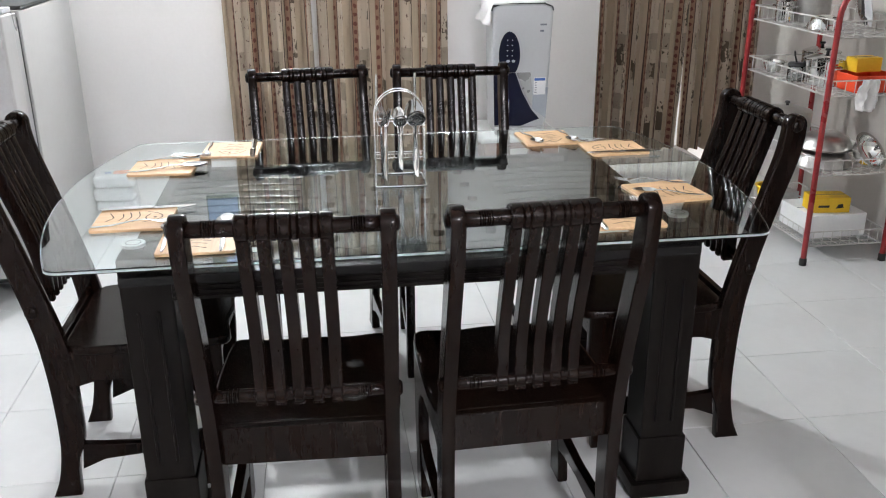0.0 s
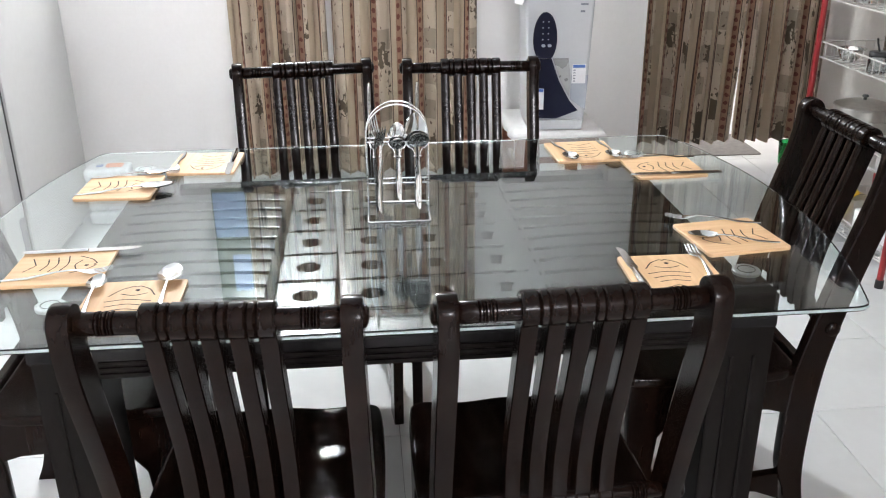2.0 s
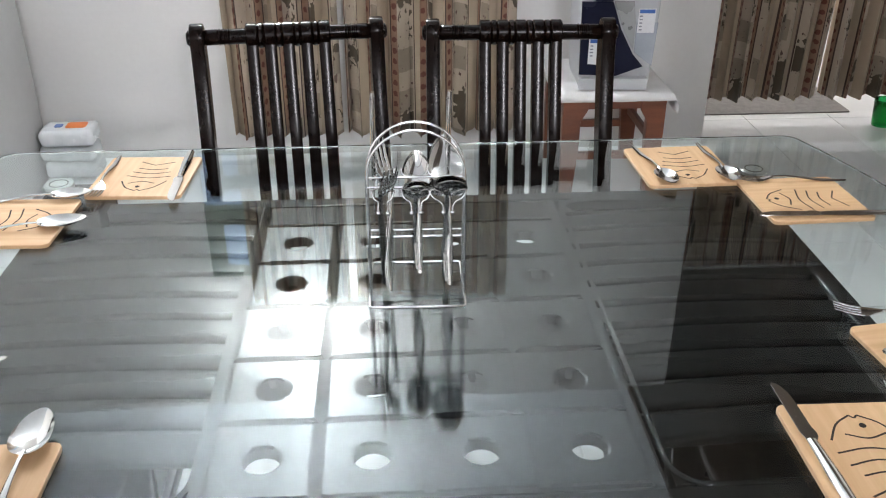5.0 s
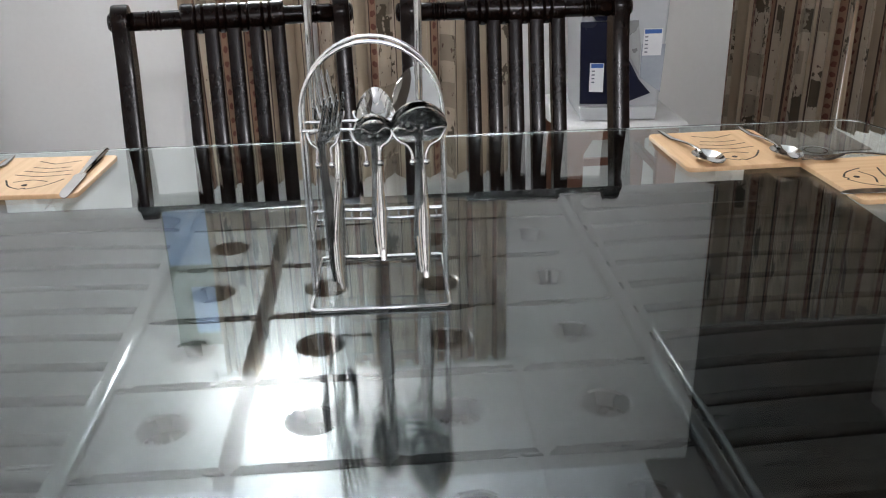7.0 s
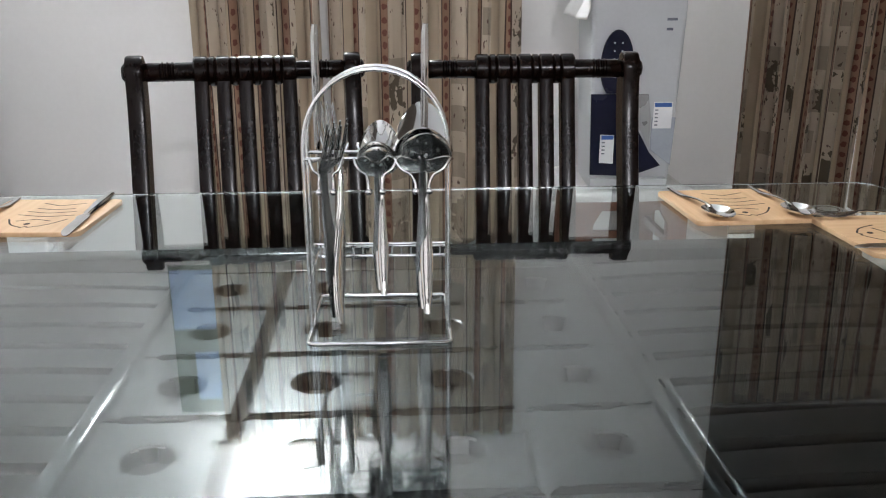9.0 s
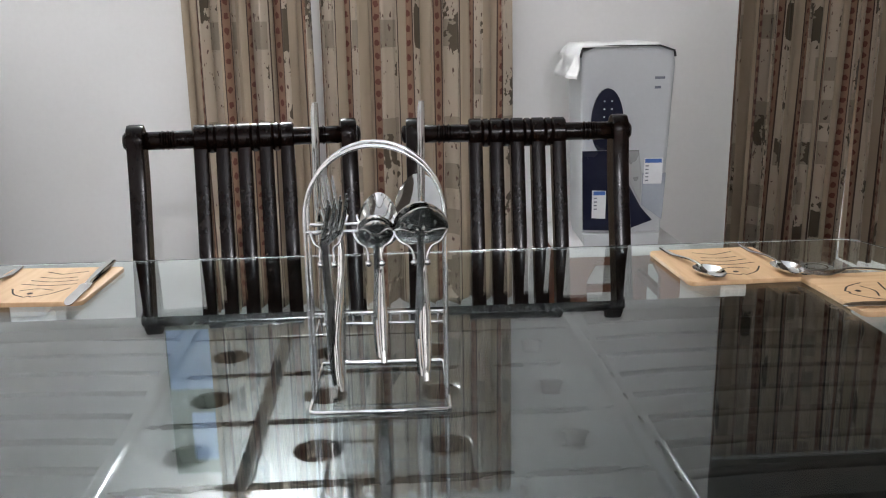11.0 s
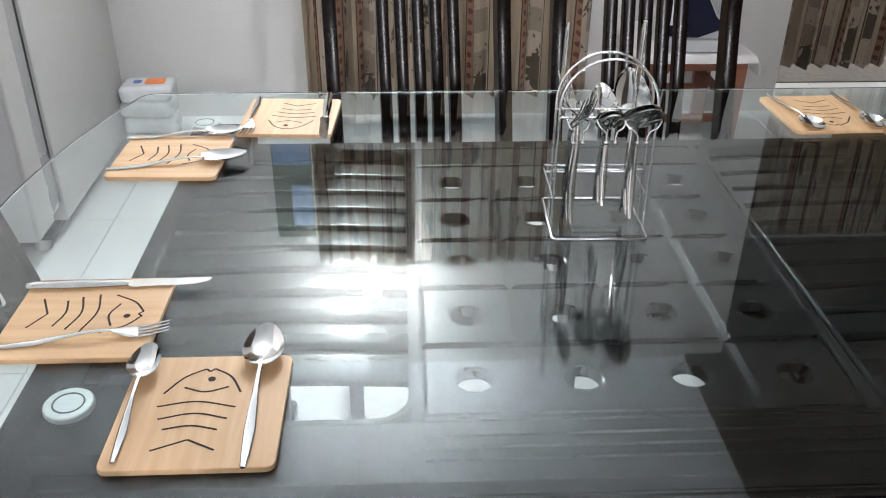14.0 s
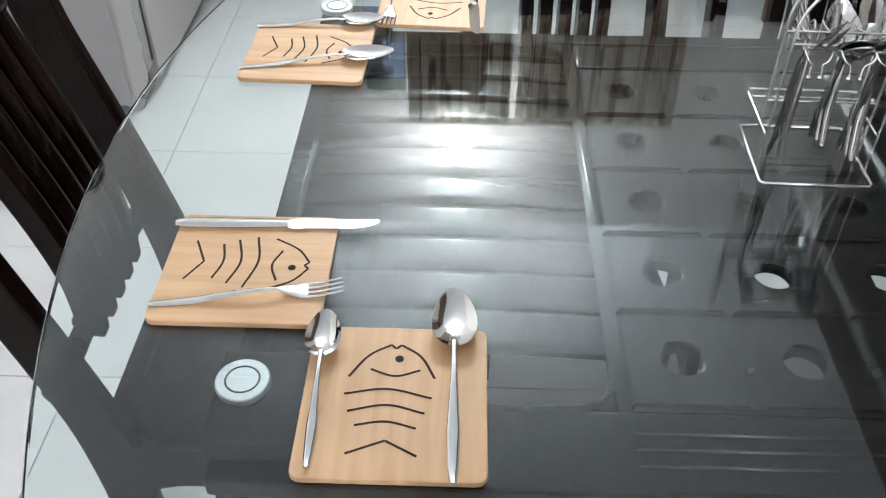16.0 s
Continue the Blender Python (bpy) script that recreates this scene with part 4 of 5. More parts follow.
CY, CY2 = 4.842, 5.180
curtain("curtain", -0.190, 0.248, CY, 0.12, 2.22, 6, 3, "taupe and brown striped patterned curtain hanging in folds")
curtain("curtain", 0.268, 0.942, CY, 0.12, 2.22, 8, 5, "taupe and brown striped patterned curtain hanging in folds", u0=0.13)
curtain("curtain", 1.830, 2.430, CY2, 0.125, 2.30, 8, 8, "striped patterned curtain hanging across a doorway", lean1=-0.05, u0=0.2)
curtain("curtain", 2.395, 2.840, CY2, 0.125, 2.30, 6, 11, "striped patterned curtain hanging across a doorway", lean0=0.01, u0=0.05)


def curtain_rod(x0, x1, y, z, back):
    rod = thing("curtain_rod", "slim white metal curtain rod with round ends", "rod")
    bm = bmesh.new()
    tube(bm, [(x0, y, z), (x1, y, z)], 0.008, 12)
    part("rod", bm, WHITE_WIRE, rod)
    for x in (x0, x1):
        bm = bmesh.new()
        lathe(bm, ((0, -0.02), (0.012, -0.016), (0.016, 0), (0.012, 0.016), (0, 0.02)), Matrix.Translation((x, y, z)), 16)
        part("finial", bm, WHITE_WIRE, rod)
    for x in (x0 + 0.06, x1 - 0.06):
        part("bracket", block(x - 0.008, x + 0.008, y, back - 0.001, z - 0.01, z + 0.01, 0.003), WHITE_WIRE, rod)


curtain_rod(-0.24, 1.00, CY, 2.225, WY1)
curtain_rod(1.812, 2.825, CY2, 2.305, RECESS_Y)

# ---- poster ----
poster = thing("poster", "printed poster in pale blue and green, pinned flat to the wall", "poster")
part("sheet", block(-0.375, -0.205, WY1 - 0.006, WY1 - 0.002, 1.50, 2.12), GREEN_PALE, poster)
part("upper_print", block(-0.370, -0.210, WY1 - 0.009, WY1 - 0.006, 1.52, 1.76), SKYBLUE, poster)
part("lower_print", block(-0.300, -0.210, WY1 - 0.009, WY1 - 0.006, 1.86, 2.06), SKYBLUE, poster)


# ---- lamps ----
def ceiling_bulb(place, top, mat, r=0.055):
    x, y, z = place
    lamp = thing("ceiling_lamp", "lit round white bulb hanging on a short cord", "lamp", group="ceiling bulbs")
    bm = bmesh.new()
    lathe(bm, ((0, 0), (0.038, 0), (0.038, -0.010), (0.02, -0.022), (0, -0.022)), Matrix.Translation((x, y, top)), 24)
    part("ceiling_rose", bm, PLASTIC_W, lamp)
    bm = bmesh.new()
    tube(bm, [(x, y, top - 0.02), (x, y, z + 0.10)], 0.003, 8)
    part("cord", bm, PLASTIC_W, lamp)
    bm = bmesh.new()
    lathe(bm, ((0, 0.105), (0.018, 0.105), (0.021, 0.09), (0.021, 0.05), (0, 0.05)), Matrix.Translation(place), 20)
    part("socket", bm, PLASTIC_W, lamp)
    bm = bmesh.new()
    lathe(bm, [(0.016 * r / 0.055, 0.056)] + [(r * math.sin(a), -r * math.cos(a)) for a in np.linspace(radians(160), 0, 14)], Matrix.Translation(place), 24)
    part("bulb", bm, mat, lamp)


ceiling_bulb(LAMP_A, CEIL, BULB_A, 0.040)
ceiling_bulb(LAMP_B, CEIL, BULB_B)
ceiling_bulb(LAMP_C, 2.6, BULB_C)


# ---- fridge and packs ----
def fridge():
    f = thing("fridge", "pale grey single-door fridge standing by the wall", "fridge")
    part("body", block(-1.52, -0.87, 3.90, 4.66, 0.05, 1.125, 0.008), FRIDGE, f)
    d = part("door", block(-1.53, -0.866, 3.665, 3.80, 0.10, 1.13, 0.014, 3), FRIDGE, f, "silver grey door")
    part("door_face", block(-1.525, -0.872, 3.660, 3.6645, 0.105, 1.125, 0.002), FRIDGE_DOOR, d)
    part("door_liner", block(-1.51, -0.878, 3.8005, 3.884, 0.11, 1.12, 0.006), FRIDGE_DOOR, d)
    part("hinge_cap", block(-0.95, -0.868, 3.70, 3.80, 1.1305, 1.15, 0.006), PLASTIC_W, d)
    part("gasket", block(-1.50, -0.88, 3.886, 3.899, 0.12, 1.10), RUBBER, f)
    part("top_cover", block(-1.525, -0.868, 3.92, 4.665, 1.126, 1.142, 0.005), RUBBER, f, "dark top cover")
    part("plinth", block(-1.50, -0.89, 3.80, 4.62, 0.035, 0.05), RUBBER, f)
    for x in (-1.46, -0.93):
        for y in (3.82, 4.58):
            bm = bmesh.new()
            lathe(bm, ((0, 0), (0.026, 0), (0.026, 0.02), (0.014, 0.036), (0, 0.036)), Matrix.Translation((x, y, 0)), 16)
            part("foot", bm, FRIDGE_DOOR, f)


fridge()


def soft_pack(x, y, z, w, d, h, turn, printed=False):
    p = thing("tissue_pack", "white soft film pack, stacked on the floor" + (" with an orange print" if printed else ""), "pack", pose(x, y, z, 0, 0, turn), "stacked packs")
    bm = block(-w / 2, w / 2, -d / 2, d / 2, 0, h, h * 0.34, 4)
    bmesh.ops.subdivide_edges(bm, edges=bm.edges[:], cuts=1)
    for v in bm.verts:
        v.co += 0.004 * noise.noise_vector(v.co * 18 + Vector((z * 9, 0, 0)))
        v.co.z = max(0.0, min(h, v.co.z))
    part("wrapper", bm, PACK, p, smooth=60)
    if printed:
        part("orange_patch", plate(round_rect(0.075, 0.06, 0.012, cx=0.03), h + 0.0005, h + 0.002), ORANGE, p)
        part("blue_patch", plate(round_rect(0.03, 0.035, 0.008, cx=-0.035), h + 0.0005, h + 0.002), BLUE, p)


for k in range(4):
    soft_pack(-0.770 + 0.006 * (k % 2), 4.62, 0.001 + 0.066 * k, 0.195, 0.13, 0.065, 3 - 4 * (k % 3), k == 3)


# ---- water purifier on its stool ----
def stool():
    s = thing("stool", "red-brown wooden stool with turned-out legs", "stool")
    part("top", block(1.075, 1.46, 4.42, 4.86, 0.385, 0.41, 0.006), STOOL_WOOD, s)
    for x, sx in ((1.110, 1), (1.425, -1)):
        for y in (4.46, 4.82):
            leg = plate([(-0.03, 0), (0.02, 0), (0.034, 0.20), (0.034, 0.30), (0.06, 0.345), (0.06, 0.384), (-0.034, 0.384), (-0.034, 0.25)], -0.017, 0.017, 0.004, 2, FRONTWAYS)
            if sx < 0:
                leg.transform(Matrix.Diagonal((-1, 1, 1, 1)))
            leg.transform(Matrix.Translation((x, y, 0)))
            part("leg", leg, STOOL_WOOD, s)
    for y in (4.46, 4.82):
        part("apron", block(1.15, 1.385, y - 0.010, y + 0.010, 0.345, 0.384, 0.003), STOOL_WOOD, s)
        part("stretcher", block(1.14, 1.395, y - 0.010, y + 0.010, 0.14, 0.17, 0.003), STOOL_WOOD, s)
    for x in (1.110, 1.425):
        part("stretcher", block(x - 0.010, x + 0.010, 4.48, 4.80, 0.20, 0.23, 0.003), STOOL_WOOD, s)


stool()


def draped(name, x0, x1, y0, y1, z, drops, seed, label, cell=0.012, ripple=0.006):
    """A thin cloth laid over a flat top; drops: how far it hangs on the x0, x1, y0, y1 sides."""
    bm = bmesh.new()
    a0, a1, b0, b1 = x0 - drops[0], x1 + drops[1], y0 - drops[2], y1 + drops[3]
    nx, ny = int((a1 - a0) / cell), int((b1 - b0) / cell)
    grid = []
    for j in range(ny + 1):
        row = []
        for i in range(nx + 1):
            x, y = a0 + (a1 - a0) * i / nx, b0 + (b1 - b0) * j / ny
            ox, oy = max(x0 - x, x - x1, 0), max(y0 - y, y - y1, 0)
            sx, sy = (-1 if x < x0 else 1), (-1 if y < y0 else 1)
            px = x if ox == 0 else (x0 if sx < 0 else x1) + sx * (0.006 + 0.18 * ox)
            py = y if oy == 0 else (y0 if sy < 0 else y1) + sy * (0.006 + 0.18 * oy)
            hang_ = max(ox, oy)
            nv = noise.noise_vector(Vector((x * 9, y * 9, seed)))
            px += sx * (ox > 0) * abs(nv.x) * ripple * 4 * min(1, hang_ / 0.04)
            py += sy * (oy > 0) * abs(nv.y) * ripple * 4 * min(1, hang_ / 0.04)
            row.append(bm.verts.new((px, py, z + 0.002 - 0.97 * hang_ + (abs(nv.z) * ripple if hang_ == 0 else 0.0))))
        grid.append(row)
    for j in range(ny):
        for i in range(nx):
            bm.faces.new((grid[j][i], grid[j][i + 1], grid[j + 1][i + 1], grid[j + 1][i]))
    ob = part(name, bm, CLOTH_W, None, "", 80)
    mod = ob.modifiers.new("thickness", "SOLIDIFY")
    mod.thickness, mod.offset = 0.0015, 1
    return tagged(ob, label, "cloth")


draped("stool_cloth", 1.071, 1.464, 4.416, 4.864, 0.411, (0.03, 0.075, 0.025, 0.02), 3, "white cotton cloth spread over the wooden stool")


def purifier():
    p = thing("water_purifier", "grey and navy countertop water purifier with stickers", "water purifier", pose(1.268, 4.60, 0.4175, 0, 0, -3))
    # body: waisted front, wider towards the top
    front = [(-0.125, 0.0), (0.118, 0.0), (0.126, 0.03), (0.138, 0.25), (0.152, 0.59), (0.146, 0.63), (0.10, 0.645), (-0.10, 0.645), (-0.145, 0.63), (-0.150, 0.59), (-0.140, 0.30), (-0.132, 0.03)]
    part("body", plate(front, -0.13, 0.13, 0.014, 3, FRONTWAYS), PLASTIC_W, p)
    lid = [(-0.151, 0.612), (-0.147, 0.632), (-0.10, 0.648), (0.10, 0.648), (0.148, 0.632), (0.153, 0.612), (0.150, 0.610), (0.144, 0.628), (0.10, 0.6425), (-0.10, 0.6425), (-0.143, 0.628), (-0.148, 0.610)]
    part("lid_rim", plate(lid, -0.136, 0.136, 0.003, 2, FRONTWAYS), BLACK, p, "black lid rim")
    Y = -0.1305
    def sheet(name, pts, depth, mat, label=""):
        pl = plate(pts, 0.0, depth, 0.001, 1, FRONTWAYS)
        pl.transform(Matrix.Translation((0, Y, 0)))
        return part(name, pl, mat, p, label)
    base = sheet("drip_tray", [(-0.13, 0.004), (0.112, 0.004), (0.115, 0.045), (-0.135, 0.045)], 0.030, PLASTIC_W)
    sheet("navy_panel", [(-0.132, 0.055), (0.0, 0.05), (0.095, 0.085), (0.055, 0.13), (0.005, 0.22), (-0.03, 0.315), (-0.139, 0.315)], 0.012, PLASTIC_N, "dark navy dispensing panel")
    sheet("tank_window", [(0.06, 0.135), (0.128, 0.085), (0.136, 0.24), (0.06, 0.24)], 0.004, PLASTIC_T, "smoky water tank window")
    sheet("steel_panel", [(-0.025, 0.315), (0.045, 0.315), (0.056, 0.24), (0.056, 0.14), (0.01, 0.225)], 0.003, FRIDGE_DOOR)
    oval = [(-0.062 + 0.052 * math.cos(a), 0.40 + (0.115 if math.sin(a) > 0 else 0.10) * math.sin(a)) for a in np.linspace(0, 2 * math.pi, 32, endpoint=False)]
    panel = sheet("control_panel", [(x, max(z, 0.318)) for x, z in oval], 0.016, PLASTIC_N, "oval navy control panel")
    for x, z, w, h in [(-0.062 + dx, z, 0.006, 0.005) for z in (0.40, 0.425, 0.45, 0.475) for dx in (-0.012, 0.012)] + [(-0.070, 0.374, 0.017, 0.013), (-0.043, 0.374, 0.017, 0.013)]:
        k = plate(round_rect(w, h, min(w, h) * 0.45, 4, x, z), 0.0165, 0.0195, 0.001, 1, FRONTWAYS)
        k.transform(Matrix.Translation((0, Y, 0)))
        part("button", k, PLASTIC_T, panel)
    for pts, bars, top in (([(0.062, 0.205), (0.122, 0.205), (0.124, 0.290), (0.064, 0.290)], 5, BLUE), ([(-0.105, 0.095), (-0.060, 0.092), (-0.060, 0.185), (-0.105, 0.187)], 4, BLUE)):
        st = plate(pts, 0.0125 if pts[0][0] < 0 else 0.0045, 0.0135 if pts[0][0] < 0 else 0.0055, m=FRONTWAYS)
        st.transform(Matrix.Translation((0, Y, 0)))
        sticker = part("sticker", st, PAPER, p, "white paper sticker with a blue heading")
        x0, x1, z1 = pts[0][0], pts[1][0], max(q[1] for q in pts)
        off = 0.0138 if pts[0][0] < 0 else 0.0058
        k = plate([(x0 + 0.004, z1 - 0.016), (x1 - 0.002, z1 - 0.016), (x1 - 0.002, z1 - 0.003), (x0 + 0.004, z1 - 0.003)], off, off + 0.0004, m=FRONTWAYS)
        k.transform(Matrix.Translation((0, Y, 0)))
        part("heading_bar", k, top, sticker)
        for i in range(bars):
            z = z1 - 0.026 - 0.012 * i
            k = plate([(x0 + 0.006, z - 0.002), (x0 + 0.016, z - 0.002), (x0 + 0.016, z + 0.002), (x0 + 0.006, z + 0.002)], off, off + 0.0004, m=FRONTWAYS)
            k.transform(Matrix.Translation((0, Y, 0)))
            part("text_bar", k, INK, sticker)
    for z, w in ((0.545, 0.032), (0.515, 0.02)):
        k = plate([(0.088, z - 0.004), (0.088 + w, z - 0.004), (0.088 + w, z + 0.004), (0.088, z + 0.004)], 0.0005, 0.001, m=FRONTWAYS)
        k.transform(Matrix.Translation((0, Y, 0)))
        part("mark_bar", k, INK, p)


purifier()
draped("purifier_cloth", 1.125, 1.365, 4.475, 4.735, 1.067, (0.11, 0.0, 0.010, 0.04), 7, "white cotton cloth draped over the water purifier", 0.010, 0.010)


# ---- dish rack and its load ----
RX0, RX1, RY0, RY1 = 2.345, 2.722, 3.555, 4.30
TIERS = (0.085, 0.405, 0.745, 0.985)


def dish_rack():
    r = thing("dish_rack", "red metal dish rack with four white wire shelves", "dish rack")
    for y in (RY0, RY1):
        bm = bmesh.new()
        pts = [(RX0, y, 0.01), (RX0, y, 0.6), (RX0 + 0.006, y, 1.06)]
        pts += [(RX0 + 0.006 + 0.12 * (1 - math.cos(a)), y, 1.06 + 0.14 * math.sin(a)) for a in np.linspace(0.2, math.pi / 2, 6)]
        pts += [(RX1 - (p[0] - RX0), p[1], p[2]) for p in pts[::-1]]
        tube(bm, pts, 0.0125, 12)
        part("end_frame", bm, RED_PAINT, r)
        for x in (RX0, RX1):
            bm = bmesh.new()
            lathe(bm, ((0, 0), (0.016, 0), (0.016, 0.03), (0.0135, 0.034), (0, 0.034)), Matrix.Translation((x, y, 0)), 16)
            part("foot_cap", bm, BLACK, r)
    x0, x1, y0, y1 = RX0 + 0.014, RX1 - 0.014, RY0 + 0.004, RY1 - 0.004
    for z in TIERS:
        h = 0.065
        shelf = bmesh.new()
        for zz, rad in ((z, 0.003), (z + h, 0.0032)):
            tube(shelf, [(x0, y0, zz), (x1, y0, zz), (x1, y1, zz), (x0, y1, zz)], rad, 6, True)
        for k in range(17):
            y = y0 + (y1 - y0) * k / 16
            tube(shelf, [(x0, y, z + h), (x0, y, z), (x1, y, z), (x1, y, z + h)], 0.0018, 5)
        for k in range(8):
            x = x0 + (x1 - x0) * (k + 0.5) / 8
            tube(shelf, [(x, y0, z + h), (x, y0, z - 0.003), (x, y1, z - 0.003), (x, y1, z + h)], 0.0018, 5)
        part("wire_shelf", shelf, WHITE_WIRE, r)


dish_rack()


def pot(name, x, y, z, rad, h, mat, label, category, lid=True, handles=True):
    p = thing(name, label, category, pose(x, y, z))
    bm = bmesh.new()
    lathe(bm, ((0, 0.0), (rad * 0.93, 0.0), (rad, 0.012), (rad, h), (rad + 0.005, h + 0.002), (rad + 0.003, h + 0.004), (rad - 0.003, h), (rad - 0.003, 0.014), (rad * 0.9, 0.004), (0, 0.004)), sides=32)
    part("body", bm, mat, p)
    if lid:
        bm = bmesh.new()
        lathe(bm, ((0, h + 0.006), (rad, h + 0.005), (rad, h + 0.008), (rad * 0.6, h + 0.022), (0.0, h + 0.028)), sides=32)
        part("lid", bm, mat, p)
        bm = bmesh.new()
        lathe(bm, ((0, h + 0.027), (0.007, h + 0.027), (0.007, h + 0.037), (0.014, h + 0.042), (0.010, h + 0.049), (0, h + 0.05)), sides=16)
        part("lid_knob", bm, BLACK, p)
    if handles:
        for s in (-1, 1):
            bm = bmesh.new()
            tube(bm, smooth_line([(s * 0.03, -rad, h * 0.75), (s * 0.03 * 0.9, -rad - 0.022, h * 0.76), (-s * 0.027, -rad - 0.022, h * 0.76), (-s * 0.03, -rad, h * 0.75)], 4), 0.004, 8)
            if s > 0:
                bm.transform(Matrix.Rotation(math.pi, 4, "Z"))
            part("handle", bm, mat, p)
    return p


def basin(x, y, z, rad, h, label, tip=(0, 0, 0), flip=False, mat=ALUMINIUM, name="basin"):
    m = pose(x, y, z, *tip)
    b = thing(name, label, name, m)
    bm = bmesh.new()
    prof = [(0, 0), (rad * 0.5, 0.0), (rad * 0.78, h * 0.3), (rad * 0.93, h * 0.7), (rad, h), (rad + 0.012, h + 0.001), (rad + 0.012, h + 0.003), (rad - 0.002, h + 0.002), (rad * 0.91, h * 0.7), (rad * 0.76, h * 0.3 + 0.003), (rad * 0.48, 0.003), (0, 0.003)]
    lathe(bm, prof, pose(0, 0, h, 180) if flip else None, 36)
    part("shell", bm, mat, b, smooth=50)


T0, T1, T2, T3 = (t + 0.003 for t in TIERS)
pot("cooking_pot", 2.47, 4.08, T1, 0.115, 0.17, ALUMINIUM, "dull aluminium cooking pot with a lid on the rack", "pot")
basin(2.49, 3.76, T1 + 0.001, 0.130, 0.075, "upturned aluminium basin stacked on the rack", flip=True)
basin(2.495, 3.76, T1 + 0.078, 0.120, 0.060, "upturned aluminium basin stacked on top of another", flip=True)
basin(2.62, 4.08, T1 + 0.015, 0.085, 0.06, "small steel bowl leaning on the rack", (12, 0, 0), True, STEEL, "bowl")
basin(2.60, 3.655, T1 + 0.048, 0.078, 0.06, "steel bowl tipped against the upturned basins", (52, 0, 28), False, STEEL, "bowl")
pot("saucepan", 2.50, 3.85, T2, 0.095, 0.105, STEEL, "steel saucepan with a lid and black knob", "pan")
pot("small_pot", 2.62, 4.10, T2, 0.085, 0.10, STEEL, "small steel pot with a lid on the rack", "pot")
basin(2.43, 4.18, T2, 0.05, 0.05, "small steel bowl standing on the rack", name="bowl", mat=STEEL)


def jar(x, y, z):
    j = thing("jar", "clear jar with a black lid and a spoon in it", "jar", pose(x, y, z))
    bm = bmesh.new()
    lathe(bm, ((0, 0), (0.034, 0), (0.036, 0.004), (0.036, 0.062), (0.033, 0.066), (0.031, 0.062), (0.033, 0.006), (0, 0.004)), sides=24)
    part("glass_body", bm, CLEAR_PLASTIC, j)
    bm = bmesh.new()
    lathe(bm, ((0, 0.067), (0.037, 0.067), (0.037, 0.080), (0.034, 0.083), (0, 0.083)), sides=24)
    part("lid", bm, BLACK, j)
    bm = bmesh.new()
    tube(bm, [(0.0, 0, 0.083), (-0.012, 0.0, 0.115), (-0.016, 0, 0.135)], 0.004, 8)
    part("spoon_handle", bm, BLACK, j)


jar(2.405, 3.93, T2)


def carton(name, x, y, z, w, d, h, turn, mat, label, logo=False, lid=None):
    c = thing(name, label, "box", pose(x, y, z, 0, 0, turn))
    part("carton", block(-w / 2, w / 2, -d / 2, d / 2, 0, h, 0.003), mat, c)
    part("flap_seam", block(-w / 2 + 0.004, w / 2 - 0.004, -0.002, 0.002, h - 0.0005, h + 0.0012), INK, c)
    if logo:
        part("print_mark", plate([(0.02, h * 0.28), (0.055, h * 0.34), (0.05, h * 0.6), (0.03, h * 0.55)], d / 2 + 0.0003, d / 2 + 0.001, m=FRONTWAYS), BLACK, c)
        part("label_bar", plate([(-0.06, h * 0.35), (-0.01, h * 0.35), (-0.01, h * 0.5), (-0.06, h * 0.5)], d / 2 + 0.0003, d / 2 + 0.001, m=FRONTWAYS), RUBBER, c)


carton("storage_box", 2.545, 3.78, T0, 0.27, 0.26, 0.105, 2, PAPER, "white plastic-wrapped box on the lowest shelf")
carton("yellow_box", 2.525, 3.73, T0 + 0.107, 0.17, 0.11, 0.07, -6, YELLOW, "yellow carton with a black mark on a white box", True)
carton("yellow_box", 2.60, 3.73, T2 + 0.072, 0.12, 0.08, 0.06, 4, YELLOW, "small yellow carton standing on a red tray")
basin(2.42, 4.05, T0, 0.06, 0.13, "yellow plastic tub on the lowest shelf", mat=YELLOW, name="tub")
carton("grey_tin", 2.47, 4.02, T0, 0.10, 0.12, 0.12, 8, ALUMINIUM, "grey metal tin on the lowest shelf")


def tray(x, y, z):
    t = thing("tray", "vermilion plastic tray on the wire shelf", "tray", pose(x, y, z))
    bm = plate(round_rect(0.20, 0.22, 0.02), 0, 0.005)
    for a, b, c, d in ((-0.10, 0.10, -0.11, -0.104), (-0.10, 0.10, 0.104, 0.11), (-0.10, -0.094, -0.104, 0.104), (0.094, 0.10, -0.104, 0.104)):
        solid(bm, a, b, c, d, 0.0, 0.07, 0.002)
    part("shell", bm, VERMILION, t)


tray(2.60, 3.71, T2)


def crumpled(x, y, z, w, h):
    """A wrung cloth hung over the shelf's rim."""
    bm = bmesh.new()
    n, k = 16, 18
    grid = []
    for j in range(k + 1):
        row = []
        for i in range(n + 1):
            u, v = i / n - 0.5, j / k
            s = 0.7 + 0.5 * math.sin(v * 2.6 + 0.3)
            nv = noise.noise_vector(Vector((u * 5, v * 4, 2.0)))
            row.append(bm.verts.new((x + u * w * s + 0.012 * nv.x, y + 0.016 * math.sin(u * 14 + v * 3) * (0.4 + v) + 0.01 * nv.y, z - h * v + 0.008 * nv.z)))
        grid.append(row)
    for j in range(k):
        for i in range(n):
            bm.faces.new((grid[j][i], grid[j][i + 1], grid[j + 1][i + 1], grid[j + 1][i]))
    ob = part("dish_cloth", bm, CLOTH_W, None, "", 80)
    mod = ob.modifiers.new("thickness", "SOLIDIFY")
    mod.thickness = 0.003
    tagged(ob, "crumpled off-white dish cloth hanging from a wire shelf", "cloth")


crumpled(2.515, 3.536, 0.815, 0.085, 0.125)


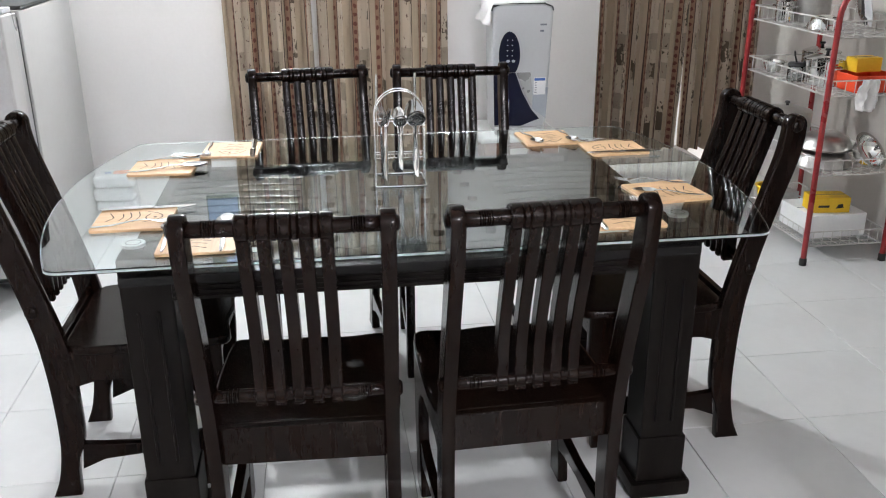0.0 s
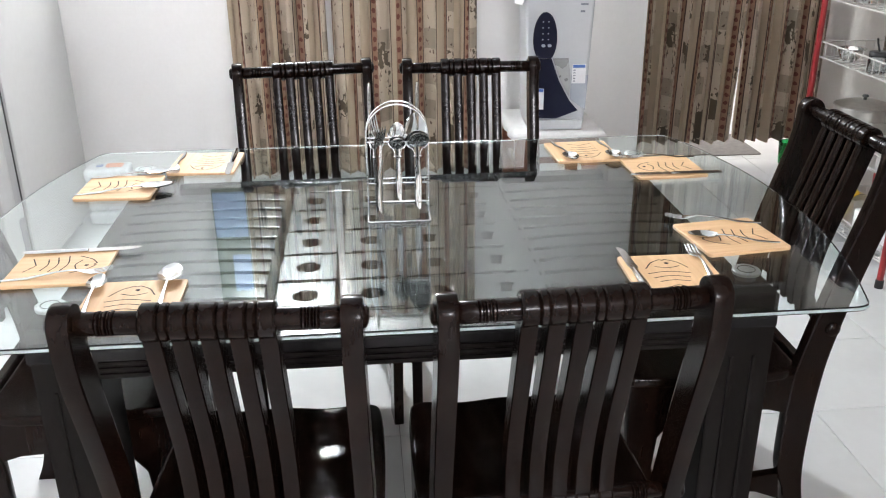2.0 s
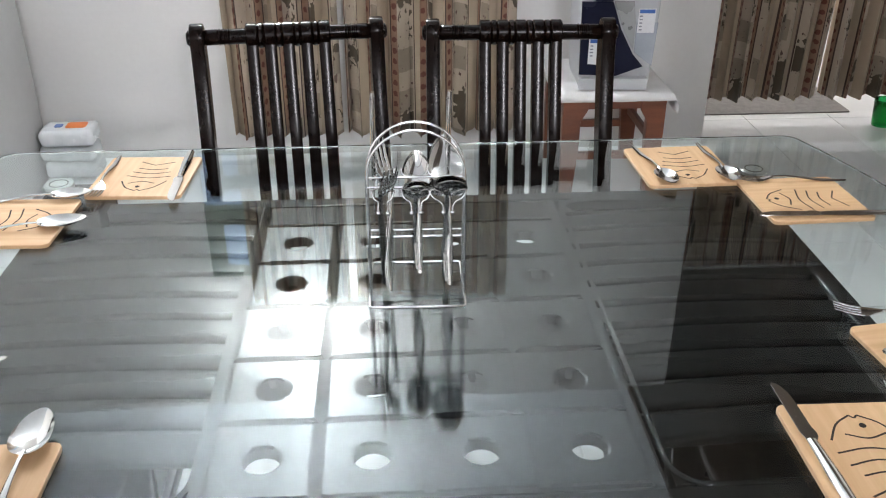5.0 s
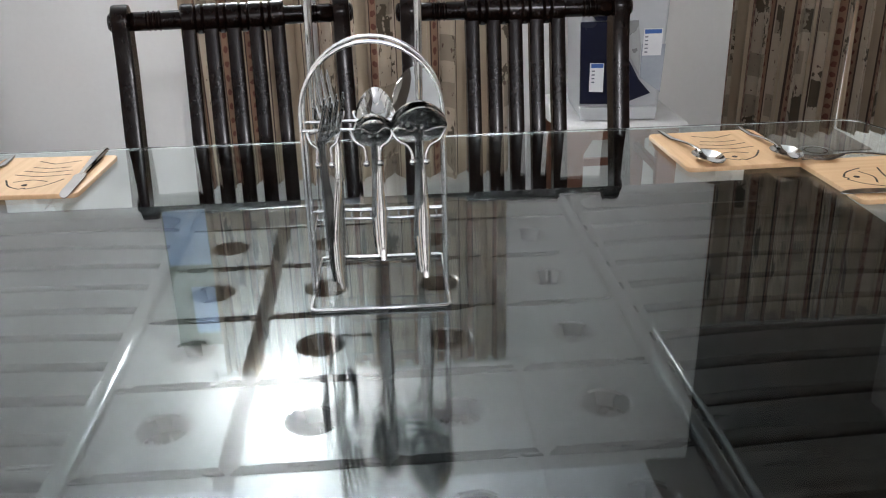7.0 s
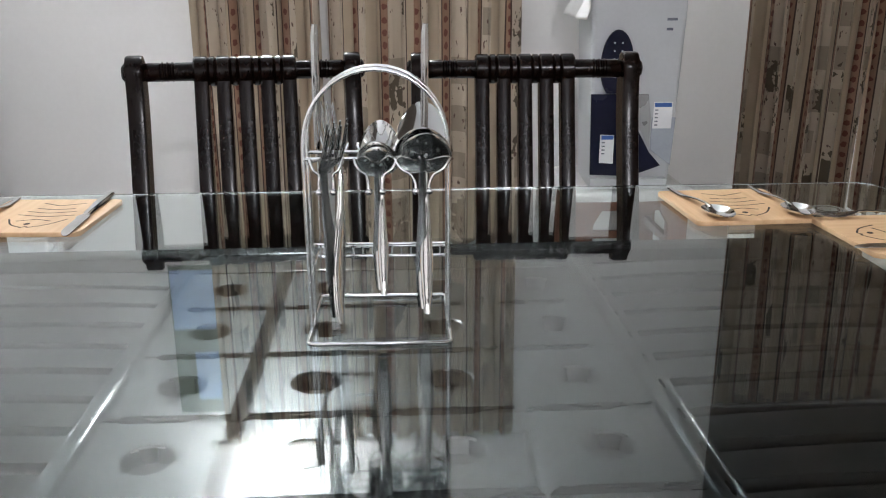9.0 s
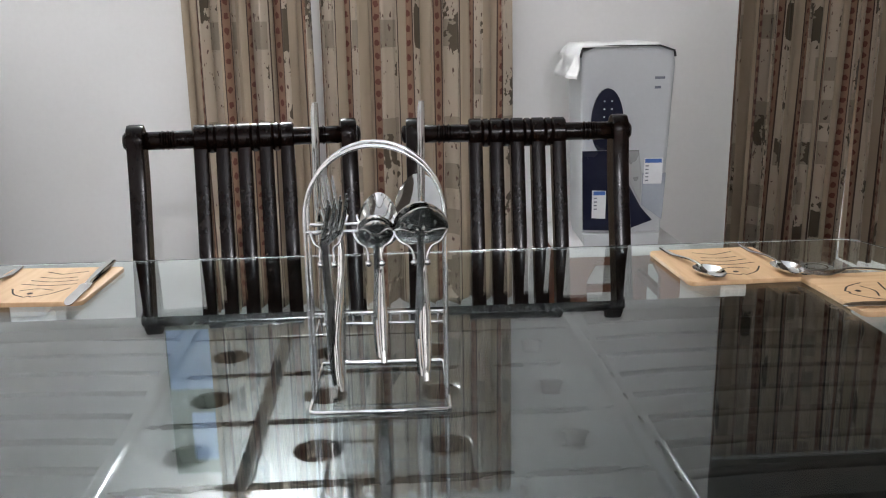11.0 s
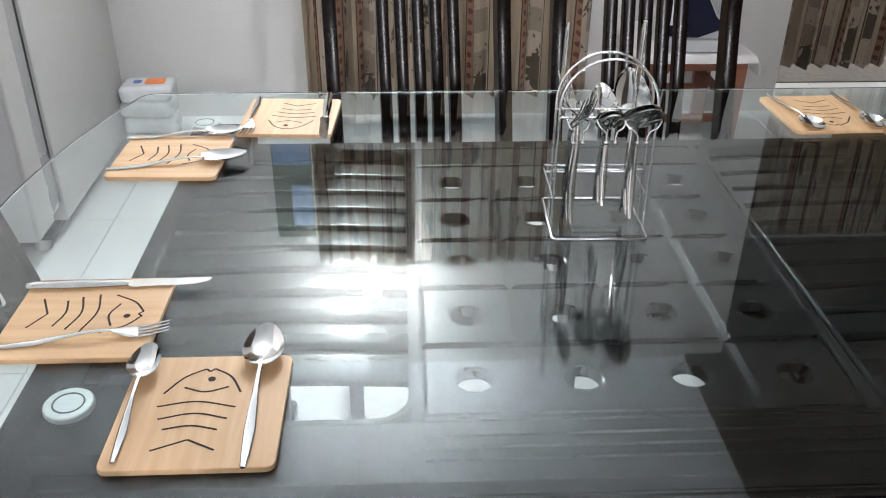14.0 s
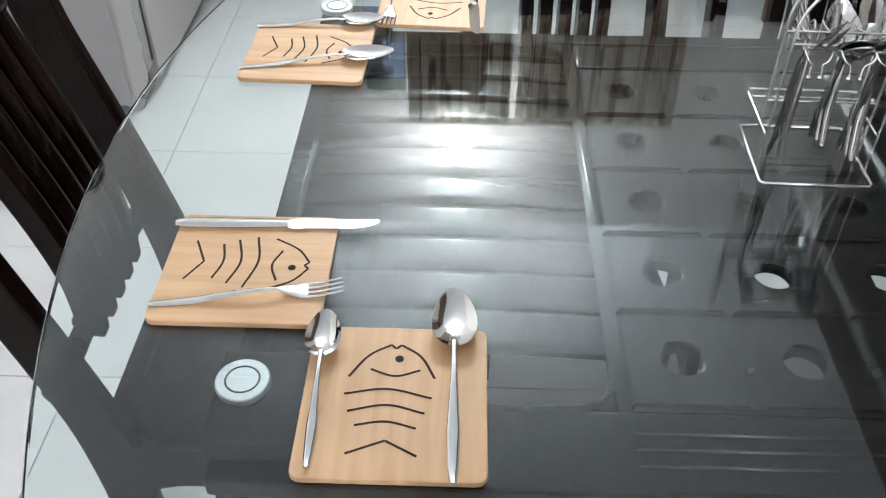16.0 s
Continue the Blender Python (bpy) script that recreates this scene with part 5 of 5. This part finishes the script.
def plate_thing(x, y, z, rad, tip, mat, label):
    p = thing("plate", label, "plate", pose(x, y, z, *tip), "plates on the rack")
    bm = bmesh.new()
    lathe(bm, ((0, 0), (rad * 0.55, 0), (rad * 0.62, 0.004), (rad, 0.016), (rad, 0.019), (rad * 0.6, 0.008), (0, 0.004)), sides=36)
    part("dish", bm, mat, p, smooth=50)


plate_thing(2.60, 3.80, T3 + 0.118, 0.115, (78, 0, 65), PLASTIC_W, "pale plate standing on edge in the top shelf")
plate_thing(2.62, 3.86, T3 + 0.118, 0.115, (80, 0, 65), BLACK, "dark plate standing on edge in the top shelf")
plate_thing(2.63, 3.90, T3 + 0.118, 0.115, (80, 0, 65), STEEL, "steel plate standing on edge in the top shelf")
basin(2.47, 3.86, T3 + 0.002, 0.075, 0.055, "upturned steel bowl on the top shelf", flip=True, mat=STEEL, name="bowl")
pot("mug", 2.44, 4.15, T3, 0.045, 0.09, STEEL, "steel mug on the top shelf", "mug", False, True)
pot("tall_pot", 2.56, 4.12, T3, 0.075, 0.15, ALUMINIUM, "tall aluminium pot on the top shelf", "pot", True, True)


# ---- doorway: mat and cup ----
mat_ob = thing("door_mat", "flat grey rubber door mat on the doorway floor", "mat")
part("pad", plate(round_rect(0.80, 0.42, 0.01, 4, 2.242, 5.505), 0.0, 0.006, 0.002), MAT_GREY, mat_ob)


def green_cup(x, y):
    b = thing("cup", "green translucent plastic cup standing on the floor", "cup", pose(x, y, 0.0))
    bm = bmesh.new()
    lathe(bm, ((0, 0.006), (0.036, 0.004), (0.038, 0.0), (0.041, 0.004), (0.049, 0.122), (0.0475, 0.124), (0.046, 0.122), (0.0385, 0.009), (0, 0.008)), sides=32)
    part("wall", bm, GREEN_GLASS, b)
    bm = bmesh.new()
    tube(bm, [(0.0482 * math.cos(a), 0.0482 * math.sin(a), 0.123) for a in np.linspace(0, 2 * math.pi, 32, endpoint=False)], 0.0016, 8, True)
    part("rim", bm, GREEN_GLASS, b)


green_cup(2.70, 5.12)

# ---- floor tiles ----
TILE_S = 0.41
tile_mesh = mesh_of("tile", block(-TILE_S / 2 + 0.001, TILE_S / 2 - 0.001, -TILE_S / 2 + 0.001, TILE_S / 2 - 0.001, -0.008, 0.0, 0.0012, 1), TILE, 30)
for i in range(-9, 3):
    for j in range(-15, 8):
        # tiles along the walls are cut to fit
        x0, y0 = 1.70 + i * TILE_S, 2.36 + j * TILE_S
        x1, y1 = min(x0 + TILE_S, WX1), min(y0 + TILE_S, RECESS_Y + 0.115)
        x0, y0 = max(x0, WX0), max(y0, WY0)
        if x1 - x0 < 0.03 or y1 - y0 < 0.03:
            continue
        t = new("tile", tile_mesh)
        t.parent = floor
        t.location = ((x0 + x1) / 2, (y0 + y1) / 2, 0)
        t.scale = ((x1 - x0) / TILE_S, (y1 - y0) / TILE_S, 1)
